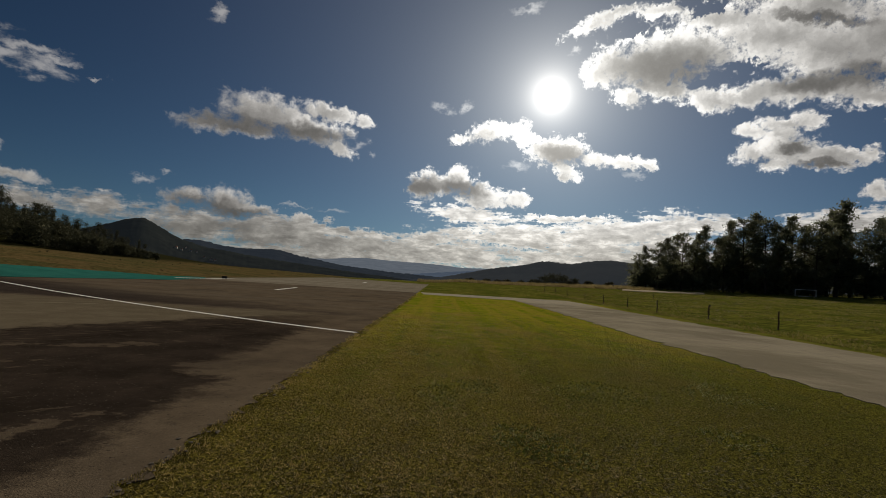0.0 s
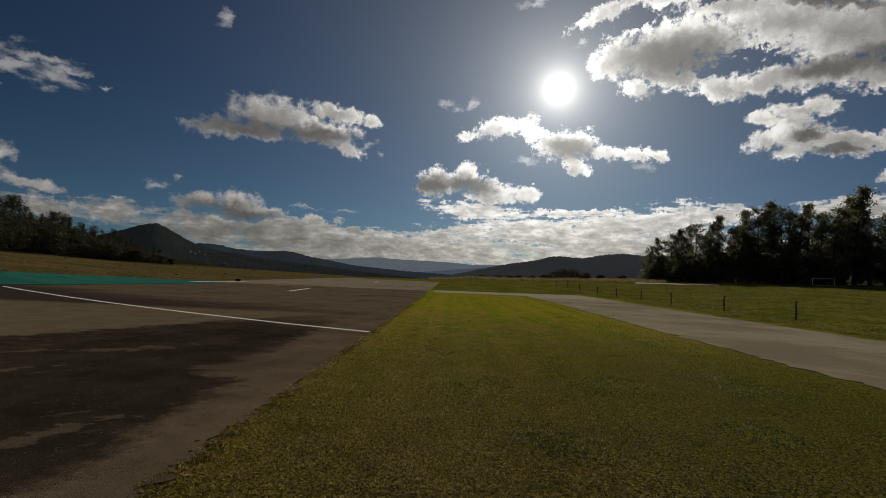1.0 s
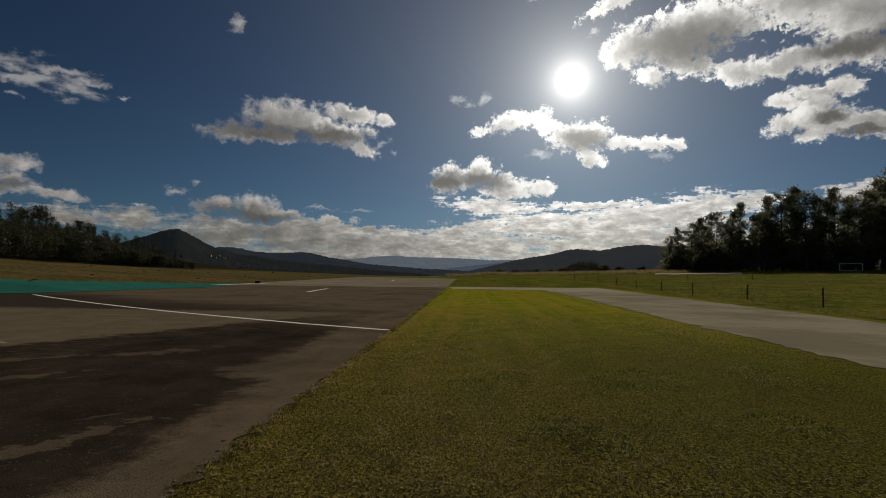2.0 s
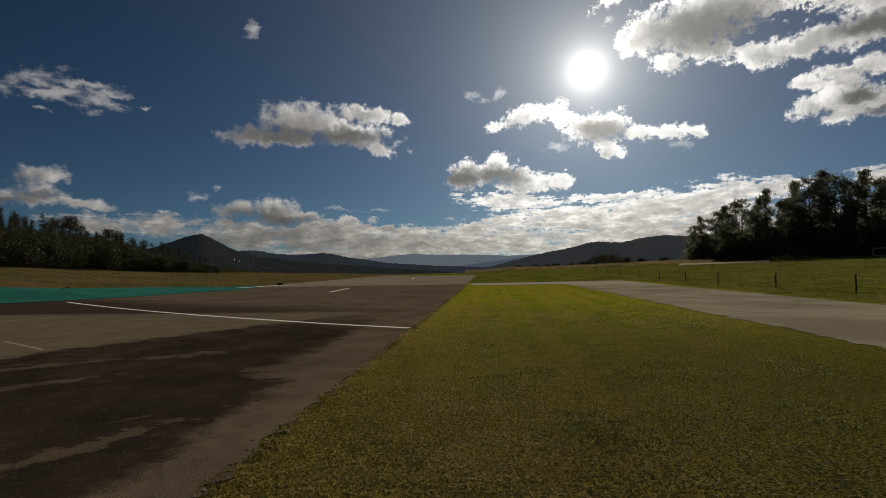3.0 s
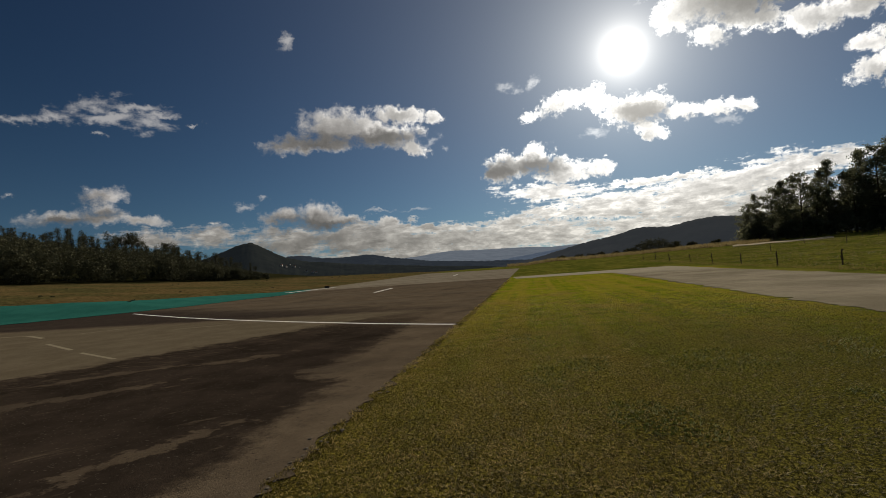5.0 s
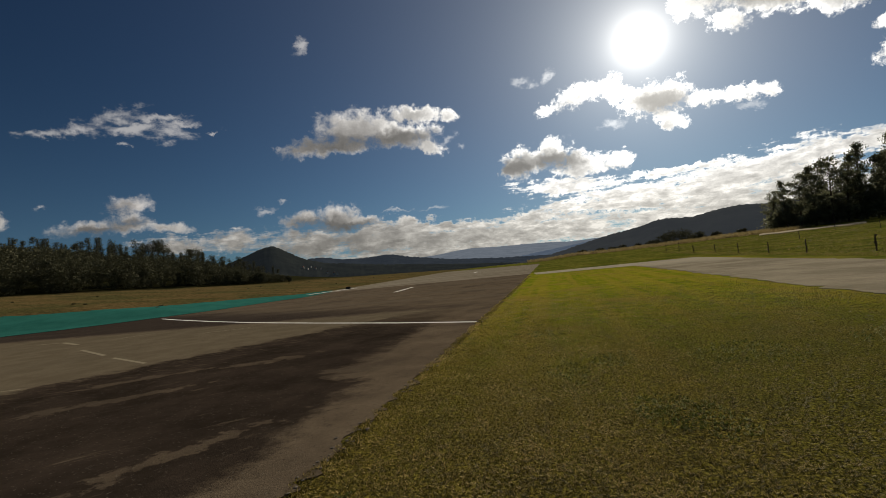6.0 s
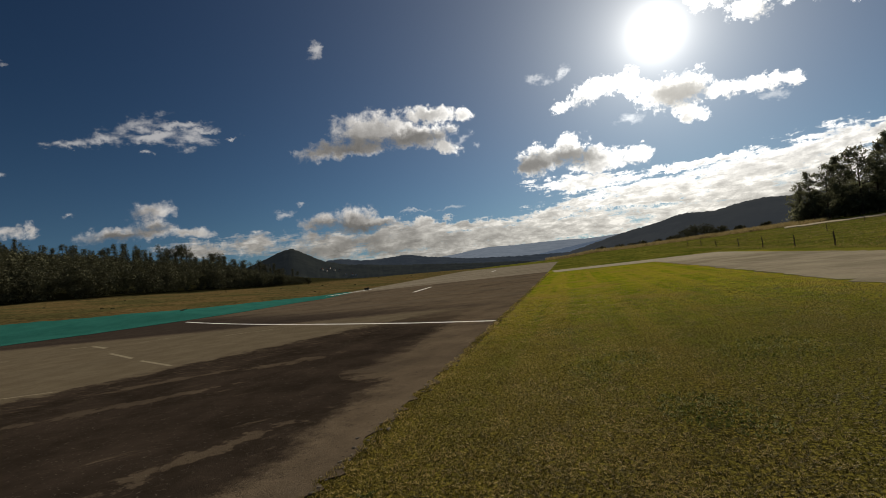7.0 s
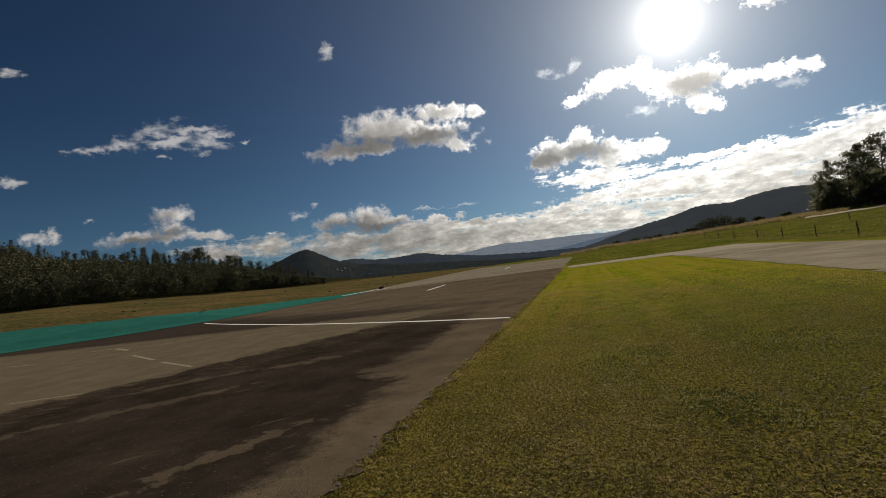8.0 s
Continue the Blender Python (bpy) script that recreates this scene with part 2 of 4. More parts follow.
shade = G.math("ADD", G.ramp(el, 9.0, 3.0, 0.19, 0.30), G.math("MULTIPLY", G.math("EXPONENT", G.math("MULTIPLY", passed, -1.6)), 1.35))
shade = G.math("MAXIMUM", G.math("ADD", shade, G.math("MULTIPLY", G.math("SUBTRACT", fine, 0.5), 0.22)), 0.15)
cloud_light = G.math("MULTIPLY", G.math("MULTIPLY", near_lit, shade), G.math("SUBTRACT", 1.0, G.math("MULTIPLY", grey, G.math("ADD", 0.22, G.math("MULTIPLY", near, 0.40)))))
# low cloud is seen through more air: dimmer and creamier
horizon = G.ramp(el, 9.0, 2.5)
cloud_light = G.math("MULTIPLY", cloud_light, G.math("SUBTRACT", 1.0, G.math("MULTIPLY", horizon, 0.47)))
cloud_rgb = G.vec("MULTIPLY", G.mix(horizon, G.mix(near, (1.0, 0.95, 0.9), (1.0, 0.985, 0.94)), (1.0, 0.960, 0.870)), G.node("ShaderNodeCombineXYZ").outputs[0])
comb = cloud_rgb.node.inputs[1].links[0].from_node
for s in comb.inputs:
    G.put(s, cloud_light)

sky = G.node("ShaderNodeTexSky", sky_type="NISHITA", sun_disc=False)
sky.sun_elevation, sky.sun_rotation = radians(SUN_EL), radians(SUN_AZ)
sky.altitude, sky.air_density, sky.dust_density, sky.ozone_density = 700, 1.0, 0.35, 2.6
SKY = 0.024
clear = G.vec("MULTIPLY", sky.outputs[0], (SKY * 0.30, SKY * 0.585, SKY * 0.85))
# the sky is deepest well away from the sun
deep = G.node("ShaderNodeCombineXYZ")
for s in deep.inputs:
    G.put(s, G.ramp(ang, 18.0, 70.0, 1.0, 0.78))
clear = G.vec("MULTIPLY", clear, deep.outputs[0])
# paler air low over the horizon
mist = G.math("MULTIPLY", G.math("EXPONENT", G.math("DIVIDE", G.math("ABSOLUTE", el), -8.0)), G.ramp(ang, 60.0, 15.0, 1.0, 1.7))
mist_rgb = G.node("ShaderNodeCombineXYZ")
for s, k in zip(mist_rgb.inputs, (0.046, 0.077, 0.102)):
    G.put(s, G.math("MULTIPLY", mist, k))
clear = G.vec("ADD", clear, mist_rgb.outputs[0])
# the sun's own glare and the bright ring of haze about it
core = G.math("MULTIPLY", G.math("EXPONENT", G.math("MULTIPLY", G.math("POWER", G.math("DIVIDE", ang, 1.3), 1.15), -1.0)), 2.0)
ring = G.math("ADD", G.math("MULTIPLY", G.math("EXPONENT", G.math("DIVIDE", ang, -3.8)), 0.72), G.math("MULTIPLY", G.math("EXPONENT", G.math("DIVIDE", ang, -13.0)), 0.35))
glare = G.node("ShaderNodeCombineXYZ")
for s, k in zip(glare.inputs, (1.0, 0.96, 0.88)):
    G.put(s, G.math("MULTIPLY", G.math("ADD", core, ring), k))
air = G.mix(cover, clear, cloud_rgb)
total = G.vec("ADD", air, glare.outputs[0])
back = G.node("ShaderNodeBackground")
G.put(back.inputs["Color"], total)
back.inputs["Strength"].default_value = 1.0
G.put(G.node("ShaderNodeOutputWorld").inputs[0], back.outputs[0])

# ---- materials ----
def material(name):
    m = bpy.data.materials.new(name)
    m.use_nodes = True
    g = Graph(m.node_tree)
    shader = m.node_tree.nodes["Principled BSDF"]
    return m, g, shader


def place(g):
    return g.node("ShaderNodeNewGeometry").outputs["Position"]


def relief_of(g, shader, height, strength, distance):
    b = g.node("ShaderNodeBump")
    b.inputs["Strength"].default_value, b.inputs["Distance"].default_value = strength, distance
    g.put(b.inputs["Height"], height)
    g.put(shader.inputs["Normal"], b.outputs[0])


def leafy(name, dark, light, through=0.35, rough=0.6, dry=None, clump=0.0, side_tone=None):
    """Leaves and blades: every leaf has its own tone, and light comes through."""
    m, g, shader = material(name)
    r = g.node("ShaderNodeNewGeometry").outputs["Random Per Island"]
    blot = g.ramp(g.noise(place(g), 0.35, 3.0), 0.35, 0.65)
    c = g.mix(g.math("ADD", g.math("MULTIPLY", r, 0.6), g.math("MULTIPLY", blot, 0.4)), dark, light)
    if clump:
        c = g.mix(g.ramp(g.noise(place(g), clump, 3.0, 0.6), 0.40, 0.58, 0.85, 0.0), c, tuple(v * 0.22 for v in dark))
    if dry:
        old = g.math("ADD", r, g.math("MULTIPLY", g.math("SUBTRACT", g.noise(place(g), 1.6, 4.0), 0.5), 1.5))
        c = g.mix(g.ramp(old, 0.62, 0.84), c, dry)
    if side_tone:
        # greener and darker towards the right of the strip
        side = g.node("ShaderNodeSeparateXYZ")
        g.put(side.inputs[0], place(g))
        c = g.mix(g.ramp(g.math("ADD", side.outputs[0], g.math("MULTIPLY", g.math("SUBTRACT", g.noise(place(g), 0.6, 4.0), 0.5), 3.0)), -0.3, 4.5, 0.0, 0.6), c, side_tone)
    g.put(shader.inputs["Base Color"], c)
    shader.inputs["Roughness"].default_value = rough
    shader.inputs["Specular IOR Level"].default_value = 0.04
    thin = g.node("ShaderNodeBsdfTranslucent")
    g.put(thin.inputs["Color"], c)
    mixed = g.node("ShaderNodeMixShader")
    mixed.inputs[0].default_value = through
    g.put(mixed.inputs[1], shader.outputs[0]), g.put(mixed.inputs[2], thin.outputs[0])
    g.put(m.node_tree.nodes["Material Output"].inputs["Surface"], mixed.outputs[0])
    return m


def plain(name, a, b, scale=6.0, rough=0.8, metal=0.0, bump=0.3, depth=0.01):
    m, g, shader = material(name)
    p = place(g)
    big, small = g.noise(p, scale, 4.0), g.noise(p, scale * 9, 3.0)
    g.put(shader.inputs["Base Color"], g.mix(g.math("ADD", g.math("MULTIPLY", big, 0.7), g.math("MULTIPLY", small, 0.3)), a, b))
    shader.inputs["Roughness"].default_value, shader.inputs["Metallic"].default_value = rough, metal
    shader.inputs["Specular IOR Level"].default_value = 0.5 if rough < 0.7 else 0.0
    relief_of(g, shader, small, bump, depth)
    return m


# turf: mown and dry in strips on the airfield, straw on the far bank, meadow behind the fence, litter under the woods
turf_mat, g, shader = material("turf")
p = place(g)
xyz = g.node("ShaderNodeSeparateXYZ")
g.put(xyz.inputs[0], p)
X, Y = xyz.outputs[0], xyz.outputs[1]
wob = g.math("MULTIPLY", g.math("SUBTRACT", g.noise(p, 0.12, 4.0), 0.5), 10.0)
blades = g.noise(g.scaled(p, (1.0, 0.8, 1.0)), 34.0, 5.0, 0.72)
patch = g.noise(p, 0.9, 5.0, 0.6)
stripes = g.noise(g.scaled(p, (1.0, 0.02, 1.0)), 1.25, 4.0, 0.6)
mown = g.mix(g.ramp(patch, 0.36, 0.62), (0.160, 0.190, 0.010), (0.258, 0.254, 0.018))
mown = g.mix(g.ramp(stripes, 0.44, 0.60, 0.0, 0.6), mown, (0.310, 0.242, 0.032))
mown = g.mix(g.ramp(stripes, 0.46, 0.34, 0.0, 0.6), mown, (0.165, 0.190, 0.010))
mown = g.mix(g.ramp(g.noise(p, 0.35, 6.0, 0.62), 0.5, 0.64, 0.0, 0.65), mown, (0.280, 0.192, 0.046))
mown = g.mix(g.ramp(g.noise(p, 2.3, 3.0), 0.56, 0.68, 0.0, 0.7), mown, (0.090, 0.130, 0.016))
# dry brown thatch shows between the blades, most of all near the eye
near_thatch = g.ramp(g.math("ADD", g.vec("LENGTH", p), g.math("MULTIPLY", g.math("SUBTRACT", g.noise(p, 0.5, 5.0, 0.6), 0.5), 12.0)), 16.0, 4.0, 0.0, 0.8)
mown = g.mix(near_thatch, mown, g.mix(blades, (0.105, 0.083, 0.020), (0.250, 0.192, 0.046)))
# near turf also turns greener and darker with growing x
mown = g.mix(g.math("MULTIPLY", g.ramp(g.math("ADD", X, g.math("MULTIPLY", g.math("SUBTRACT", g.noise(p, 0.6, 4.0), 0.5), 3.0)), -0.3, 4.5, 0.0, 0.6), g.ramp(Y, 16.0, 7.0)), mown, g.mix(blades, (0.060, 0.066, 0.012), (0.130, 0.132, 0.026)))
mead = g.mix(g.ramp(g.noise(p, 0.25, 8.0, 0.70), 0.40, 0.62), (0.095, 0.112, 0.016), (0.190, 0.178, 0.032))
straw = g.mix(g.ramp(g.noise(g.scaled(p, (0.4, 1.0, 1.0)), 0.3, 5.0), 0.38, 0.62), (0.158, 0.110, 0.046), (0.098, 0.088, 0.034))
# near-black litter: the dark under the trees is put into its colour
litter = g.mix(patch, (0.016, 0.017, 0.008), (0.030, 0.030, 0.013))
col = g.mix(g.ramp(g.math("ADD", X, g.math("MULTIPLY", wob, 0.2)), 13.2, 14.6), mown, mead)
col = g.mix(g.ramp(g.math("ADD", Y, wob), 45.0, 50.0), col, mead)
col = g.mix(g.ramp(g.math("ADD", X, wob), -20.0, -26.0), col, straw)
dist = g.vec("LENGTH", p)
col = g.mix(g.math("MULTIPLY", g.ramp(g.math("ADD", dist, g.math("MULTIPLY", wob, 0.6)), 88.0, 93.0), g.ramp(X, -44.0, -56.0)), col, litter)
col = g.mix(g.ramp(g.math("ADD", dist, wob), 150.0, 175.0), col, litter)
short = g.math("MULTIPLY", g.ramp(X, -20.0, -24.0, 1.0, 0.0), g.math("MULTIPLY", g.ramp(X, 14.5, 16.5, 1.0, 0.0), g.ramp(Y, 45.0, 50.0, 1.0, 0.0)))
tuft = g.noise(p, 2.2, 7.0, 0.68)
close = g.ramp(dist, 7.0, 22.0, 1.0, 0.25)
# dark between blades and tufts put into the colour; mown part fades with distance
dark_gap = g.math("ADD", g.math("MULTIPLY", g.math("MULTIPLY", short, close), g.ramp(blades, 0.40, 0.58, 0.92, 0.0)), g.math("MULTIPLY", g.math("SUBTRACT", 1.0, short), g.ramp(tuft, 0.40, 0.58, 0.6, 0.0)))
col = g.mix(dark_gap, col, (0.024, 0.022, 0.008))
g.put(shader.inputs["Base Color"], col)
shader.inputs["Roughness"].default_value = 1.0
shader.inputs["Specular IOR Level"].default_value = 0.0
relief_of(g, shader, g.math("ADD", blades, g.math("MULTIPLY", patch, 1.0)), 0.7, 0.05)

# old asphalt: pale worn concrete-grey, a wide dark sealed band with frayed edges, fine grit
tarmac_mat, g, shader = material("worn_asphalt")
p = place(g)
xyz = g.node("ShaderNodeSeparateXYZ")
g.put(xyz.inputs[0], p)
X, Y = xyz.outputs[0], xyz.outputs[1]
grit = g.noise(p, 60.0, 3.0, 0.7)
mott = g.noise(p, 1.1, 6.0, 0.65)
drag = g.noise(g.scaled(p, (1.0, 0.22, 1.0)), 1.3, 6.0, 0.7)
wide = g.noise(p, 0.3, 7.0, 0.62)
pale = g.mix(g.ramp(mott, 0.3, 0.7), (0.112, 0.084, 0.056), (0.172, 0.132, 0.088))
pale = g.mix(g.ramp(wide, 0.44, 0.66, 0.0, 0.6), pale, (0.074, 0.058, 0.042))
pale = g.mix(g.ramp(Y, 45.5, 46.5), pale, g.mix(mott, (0.245, 0.212, 0.158), (0.330, 0.290, 0.218)))
crumb = g.noise(g.scaled(p, (0.8, 0.9, 1.0)), 2.2, 9.0, 0.70)
fray = g.math("ADD", g.math("MULTIPLY", g.math("SUBTRACT", crumb, 0.5), 1.7), g.math("MULTIPLY", g.math("SUBTRACT", grit, 0.5), 0.5))
inner = g.math("ADD", X, fray)
step_in = g.ramp(g.math("ADD", Y, fray), 6.8, 7.6, 0.0, 0.7)
right_rim = g.ramp(g.math("ADD", inner, step_in), -2.72, -3.35)
left_lim = g.math("ADD", -15.3, g.math("MULTIPLY", Y, 0.58))
left_rim = g.ramp(g.math("SUBTRACT", g.math("ADD", X, g.math("MULTIPLY", fray, 1.9)), left_lim), -0.3, 0.4)
# a paler stretch between the sealed band and the painted strip
beyond = g.math("SUBTRACT", X, g.math("ADD", -41.6, g.math("MULTIPLY", Y, 0.505)))
tan_area = g.math("MULTIPLY", g.ramp(g.math("SUBTRACT", g.math("ADD", X, g.math("MULTIPLY", fray, 1.5)), left_lim), 1.2, -0.6), g.ramp(g.math("ADD", beyond, fray), -8.0, -6.0))
tan_area = g.math("MULTIPLY", tan_area, g.ramp(g.math("ADD", Y, fray), 19.0, 17.4))
pale = g.mix(g.math("MULTIPLY", tan_area, 0.75), pale, g.mix(g.ramp(mott, 0.35, 0.65), (0.148, 0.121, 0.078), (0.182, 0.151, 0.100)))
old_seal = g.math("MULTIPLY", g.ramp(g.math("ADD", Y, g.math("MULTIPLY", fray, 1.4)), 17.6, 18.9), g.ramp(g.math("ADD", Y, g.math("MULTIPLY", X, 0.5)), 18.5, 13.5))
pale = g.mix(g.math("MULTIPLY", old_seal, 0.95), pale, g.mix(mott, (0.026, 0.020, 0.017), (0.060, 0.046, 0.038)))
# long pale scuffs drawn out across the runway beyond the line
scuff = g.ramp(g.noise(g.scaled(p, (0.16, 1.0, 1.0)), 0.55, 7.0, 0.66), 0.46, 0.60)
pale = g.mix(g.math("MULTIPLY", g.math("MULTIPLY", scuff, g.math("SUBTRACT", 1.0, g.math("MULTIPLY", old_seal, 0.85))), g.ramp(Y, 17.0, 22.0, 0.0, 0.65)), pale, (0.150, 0.122, 0.088))
far_rim = g.ramp(g.math("ADD", Y, g.math("MULTIPLY", inner, 0.6)), 17.0, 9.0)
band = g.math("MULTIPLY", g.math("MULTIPLY", right_rim, left_rim), far_rim)
slant = g.node("ShaderNodeMapping", vector_type="TEXTURE")
g.put(slant.inputs["Vector"], p)
slant.inputs["Rotation"].default_value, slant.inputs["Scale"].default_value = (0, 0, radians(46)), (2.6, 0.55, 1.0)
worn = g.ramp(g.noise(slant.outputs[0], 1.3, 10.0, 0.76), 0.59, 0.68)
for cx, cy, ra, rb, turn in ((-7.8, 6.1, 1.5, 0.15, 40), (-4.05, 4.2, 0.75, 0.15, 62), (-3.6, 8.1, 0.55, 0.22, 35), (-8.3, 8.0, 1.0, 0.15, 38), (-6.2, 9.2, 0.6, 0.2, 40)):
    oval = g.node("ShaderNodeMapping", vector_type="TEXTURE")
    g.put(oval.inputs["Vector"], p)
    oval.inputs["Location"].default_value, oval.inputs["Rotation"].default_value, oval.inputs["Scale"].default_value = (cx, cy, 0.02), (0, 0, radians(turn)), (ra, rb, 1)
    worn = g.math("MAXIMUM", worn, g.ramp(g.math("ADD", g.vec("LENGTH", oval.outputs[0]), g.math("MULTIPLY", g.math("SUBTRACT", crumb, 0.5), 10.0)), 1.3, 0.6))
flecks = g.node("ShaderNodeMapping", vector_type="TEXTURE")
g.put(flecks.inputs["Vector"], p)
flecks.inputs["Rotation"].default_value, flecks.inputs["Scale"].default_value = (0, 0, radians(20)), (1.0, 0.22, 1.0)
fleck = g.ramp(g.noise(flecks.outputs[0], 1.7, 8.0, 0.7), 0.53, 0.62)
worn = g.math("MAXIMUM", worn, g.math("MULTIPLY", fleck, g.ramp(g.math("SUBTRACT", X, left_lim), 4.0, 0.8)))
band = g.math("MULTIPLY", band, g.math("SUBTRACT", 1.0, g.math("MULTIPLY", worn, 0.6)))
seal = g.mix(g.ramp(g.noise(p, 0.8, 8.0, 0.68), 0.3, 0.72), (0.020, 0.0146, 0.0108), (0.052, 0.0382, 0.0280))
col = g.mix(band, pale, seal)
col = g.mix(g.ramp(grit, 0.32, 0.72, 0.35, 0.0), col, (0.03, 0.026, 0.022))
chips = g.noise(p, 34.0, 2.0, 0.5)
col = g.mix(g.ramp(chips, 0.66, 0.72, 0.0, 0.6), col, (0.15, 0.13, 0.10))
col = g.mix(g.ramp(g.noise(p, 21.0, 3.0, 0.6), 0.64, 0.7, 0.0, 0.7), col, (0.018, 0.014, 0.011))
g.put(shader.inputs["Base Color"], col)
g.put(shader.inputs["Roughness"], g.ramp(mott, 0.3, 0.7, 0.82, 0.95))
shader.inputs["Specular IOR Level"].default_value = 0.0
relief_of(g, shader, g.math("ADD", grit, mott), 0.5, 0.012)

road_mat, g, shader = material("pale_road")
p = place(g)
grit = g.noise(p, 55.0, 3.0, 0.7)
big = g.noise(p, 0.28, 7.0, 0.62)
mid = g.noise(p, 2.2, 6.0, 0.65)
col = g.mix(g.ramp(big, 0.36, 0.64), (0.245, 0.212, 0.150), (0.375, 0.328, 0.238))
col = g.mix(g.ramp(mid, 0.46, 0.74, 0.0, 0.30), col, (0.140, 0.118, 0.082))
col = g.mix(g.ramp(g.noise(p, 1.1, 8.0, 0.7), 0.58, 0.70, 0.0, 0.35), col, (0.36, 0.32, 0.24))
xyz = g.node("ShaderNodeSeparateXYZ")
g.put(xyz.inputs[0], p)
col = g.mix(g.ramp(xyz.outputs[1], 36.0, 43.0, 0.0, 0.7), col, (0.46, 0.41, 0.31))
col = g.mix(g.ramp(grit, 0.34, 0.7, 0.35, 0.0), col, (0.05, 0.043, 0.032))
g.put(shader.inputs["Base Color"], col)
shader.inputs["Roughness"].default_value = 0.95
shader.inputs["Specular IOR Level"].default_value = 0.0
relief_of(g, shader, g.math("ADD", grit, mid), 0.6, 0.015)
dirt_mat = plain("pale_dirt", (0.36, 0.30, 0.22), (0.46, 0.39, 0.29), 0.5, 0.95)
green_mat = plain("green_paint", (0.012, 0.078, 0.064), (0.044, 0.185, 0.150), 0.7, 0.8, 0.0, 0.4, 0.01)
white_mat = plain("road_paint", (0.62, 0.60, 0.55), (0.82, 0.80, 0.75), 2.5, 0.8)
faded_mat = plain("faded_paint", (0.20, 0.170, 0.115), (0.31, 0.270, 0.190), 3.0, 0.9)
stone_mat = plain("broken_stone", (0.06, 0.05, 0.04), (0.24, 0.21, 0.17), 9.0, 0.9)
wood_mat = plain("weathered_wood", (0.055, 0.045, 0.036), (0.11, 0.09, 0.07), 8.0, 0.9)
bark_mat = plain("bark", (0.040, 0.032, 0.024), (0.080, 0.064, 0.048), 3.0, 0.95, 0.0, 0.8, 0.05)
goal_mat = plain("white_tube", (0.62, 0.62, 0.60), (0.72, 0.72, 0.70), 3.0, 0.5)
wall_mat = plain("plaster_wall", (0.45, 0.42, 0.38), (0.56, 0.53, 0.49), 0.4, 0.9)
roof_mat = plain("clay_roof", (0.22, 0.09, 0.05), (0.30, 0.13, 0.08), 0.5, 0.9)
dark_mat = plain("dark_thing", (0.02, 0.02, 0.02), (0.04, 0.038, 0.035), 5.0, 0.8)
glass_mat = plain("dark_pane", (0.03, 0.035, 0.04), (0.05, 0.055, 0.06), 1.0, 0.2)
grass_mat = leafy("grass_blades", (0.066, 0.060, 0.011), (0.335, 0.268, 0.042), 0.45, 0.6, (0.58, 0.440, 0.165), 70.0, (0.105, 0.112, 0.022))
clover_mat = leafy("clover_leaves", (0.085, 0.108, 0.018), (0.200, 0.225, 0.060), 0.45, 0.6, (0.34, 0.34, 0.15), 70.0)
meadow_mat = leafy("meadow_blades", (0.085, 0.094, 0.016), (0.22, 0.20, 0.042), 0.45, 0.6, (0.24, 0.19, 0.075))
straw_mat = leafy("dry_stalks", (0.160, 0.120, 0.045), (0.30, 0.24, 0.12), 0.4)
needle_mat = leafy("needles", (0.092, 0.096, 0.055), (0.165, 0.168, 0.098), 0.46)
wood_leaf_mat = leafy("wood_leaves", (0.056, 0.057, 0.033), (0.105, 0.104, 0.060), 0.12, 0.9)


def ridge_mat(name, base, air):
    """Far wooded slopes; the lit haze before them is painted in as emission of colour air."""
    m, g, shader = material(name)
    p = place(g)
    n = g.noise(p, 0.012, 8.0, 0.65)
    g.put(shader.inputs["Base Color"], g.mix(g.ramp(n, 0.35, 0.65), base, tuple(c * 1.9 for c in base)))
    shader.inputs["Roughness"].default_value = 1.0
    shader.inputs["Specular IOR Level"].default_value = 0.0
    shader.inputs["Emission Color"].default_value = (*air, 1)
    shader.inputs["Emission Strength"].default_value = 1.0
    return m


# ---- helpers ----
def mesh_of(name, verts, faces, mat=None, smooth=False):
    me = bpy.data.meshes.new(name)
    me.from_pydata(verts, [], faces)
    if smooth:
        me.polygons.foreach_set("use_smooth", [True] * len(me.polygons))
    me.update()
    if mat:
        me.materials.append(mat)
    return me


def tri_mesh(name, verts, tris, mat):
    """A mesh out of numpy arrays of corners and triangles."""
    me = bpy.data.meshes.new(name)
    me.vertices.add(len(verts))
    me.vertices.foreach_set("co", np.ascontiguousarray(verts, dtype=np.float32).ravel())
    me.loops.add(tris.size)
    me.loops.foreach_set("vertex_index", np.ascontiguousarray(tris, dtype=np.int32).ravel())
    me.polygons.add(len(tris))
    me.polygons.foreach_set("loop_start", np.arange(0, tris.size, 3, dtype=np.int32))
    me.update(calc_edges=True)
    me.materials.append(mat)
    return me


def empty(name, m, label, category, group=""):
    ob = new(name)
    ob.empty_display_size = 0.2
    ob.matrix_world = m
    return tagged(ob, label, category, group)


def part(name, bm, mat, parent, label=""):
    me = bpy.data.meshes.new(name)
    bm.to_mesh(me)
    bm.free()
    me.materials.append(mat)
    ob = new(name, me)
    ob.parent = parent
    return tagged(ob, label)


def box(bm, size, at=(0, 0, 0), turn=0.0):
    m = pose(*at, 0, 0, turn) @ Matrix.Diagonal((*size, 1))
    return bmesh.ops.create_cube(bm, size=1.0, matrix=m)["verts"]


def tube(bm, a, b, ra, rb, sides=8):
    a, b = Vector(a), Vector(b)
    d = b - a
    m = Matrix.Translation((a + b) / 2) @ d.to_track_quat("Z", "Y").to_matrix().to_4x4()
    bmesh.ops.create_cone(bm, cap_ends=True, segments=sides, radius1=ra, radius2=rb, depth=d.length, matrix=m)


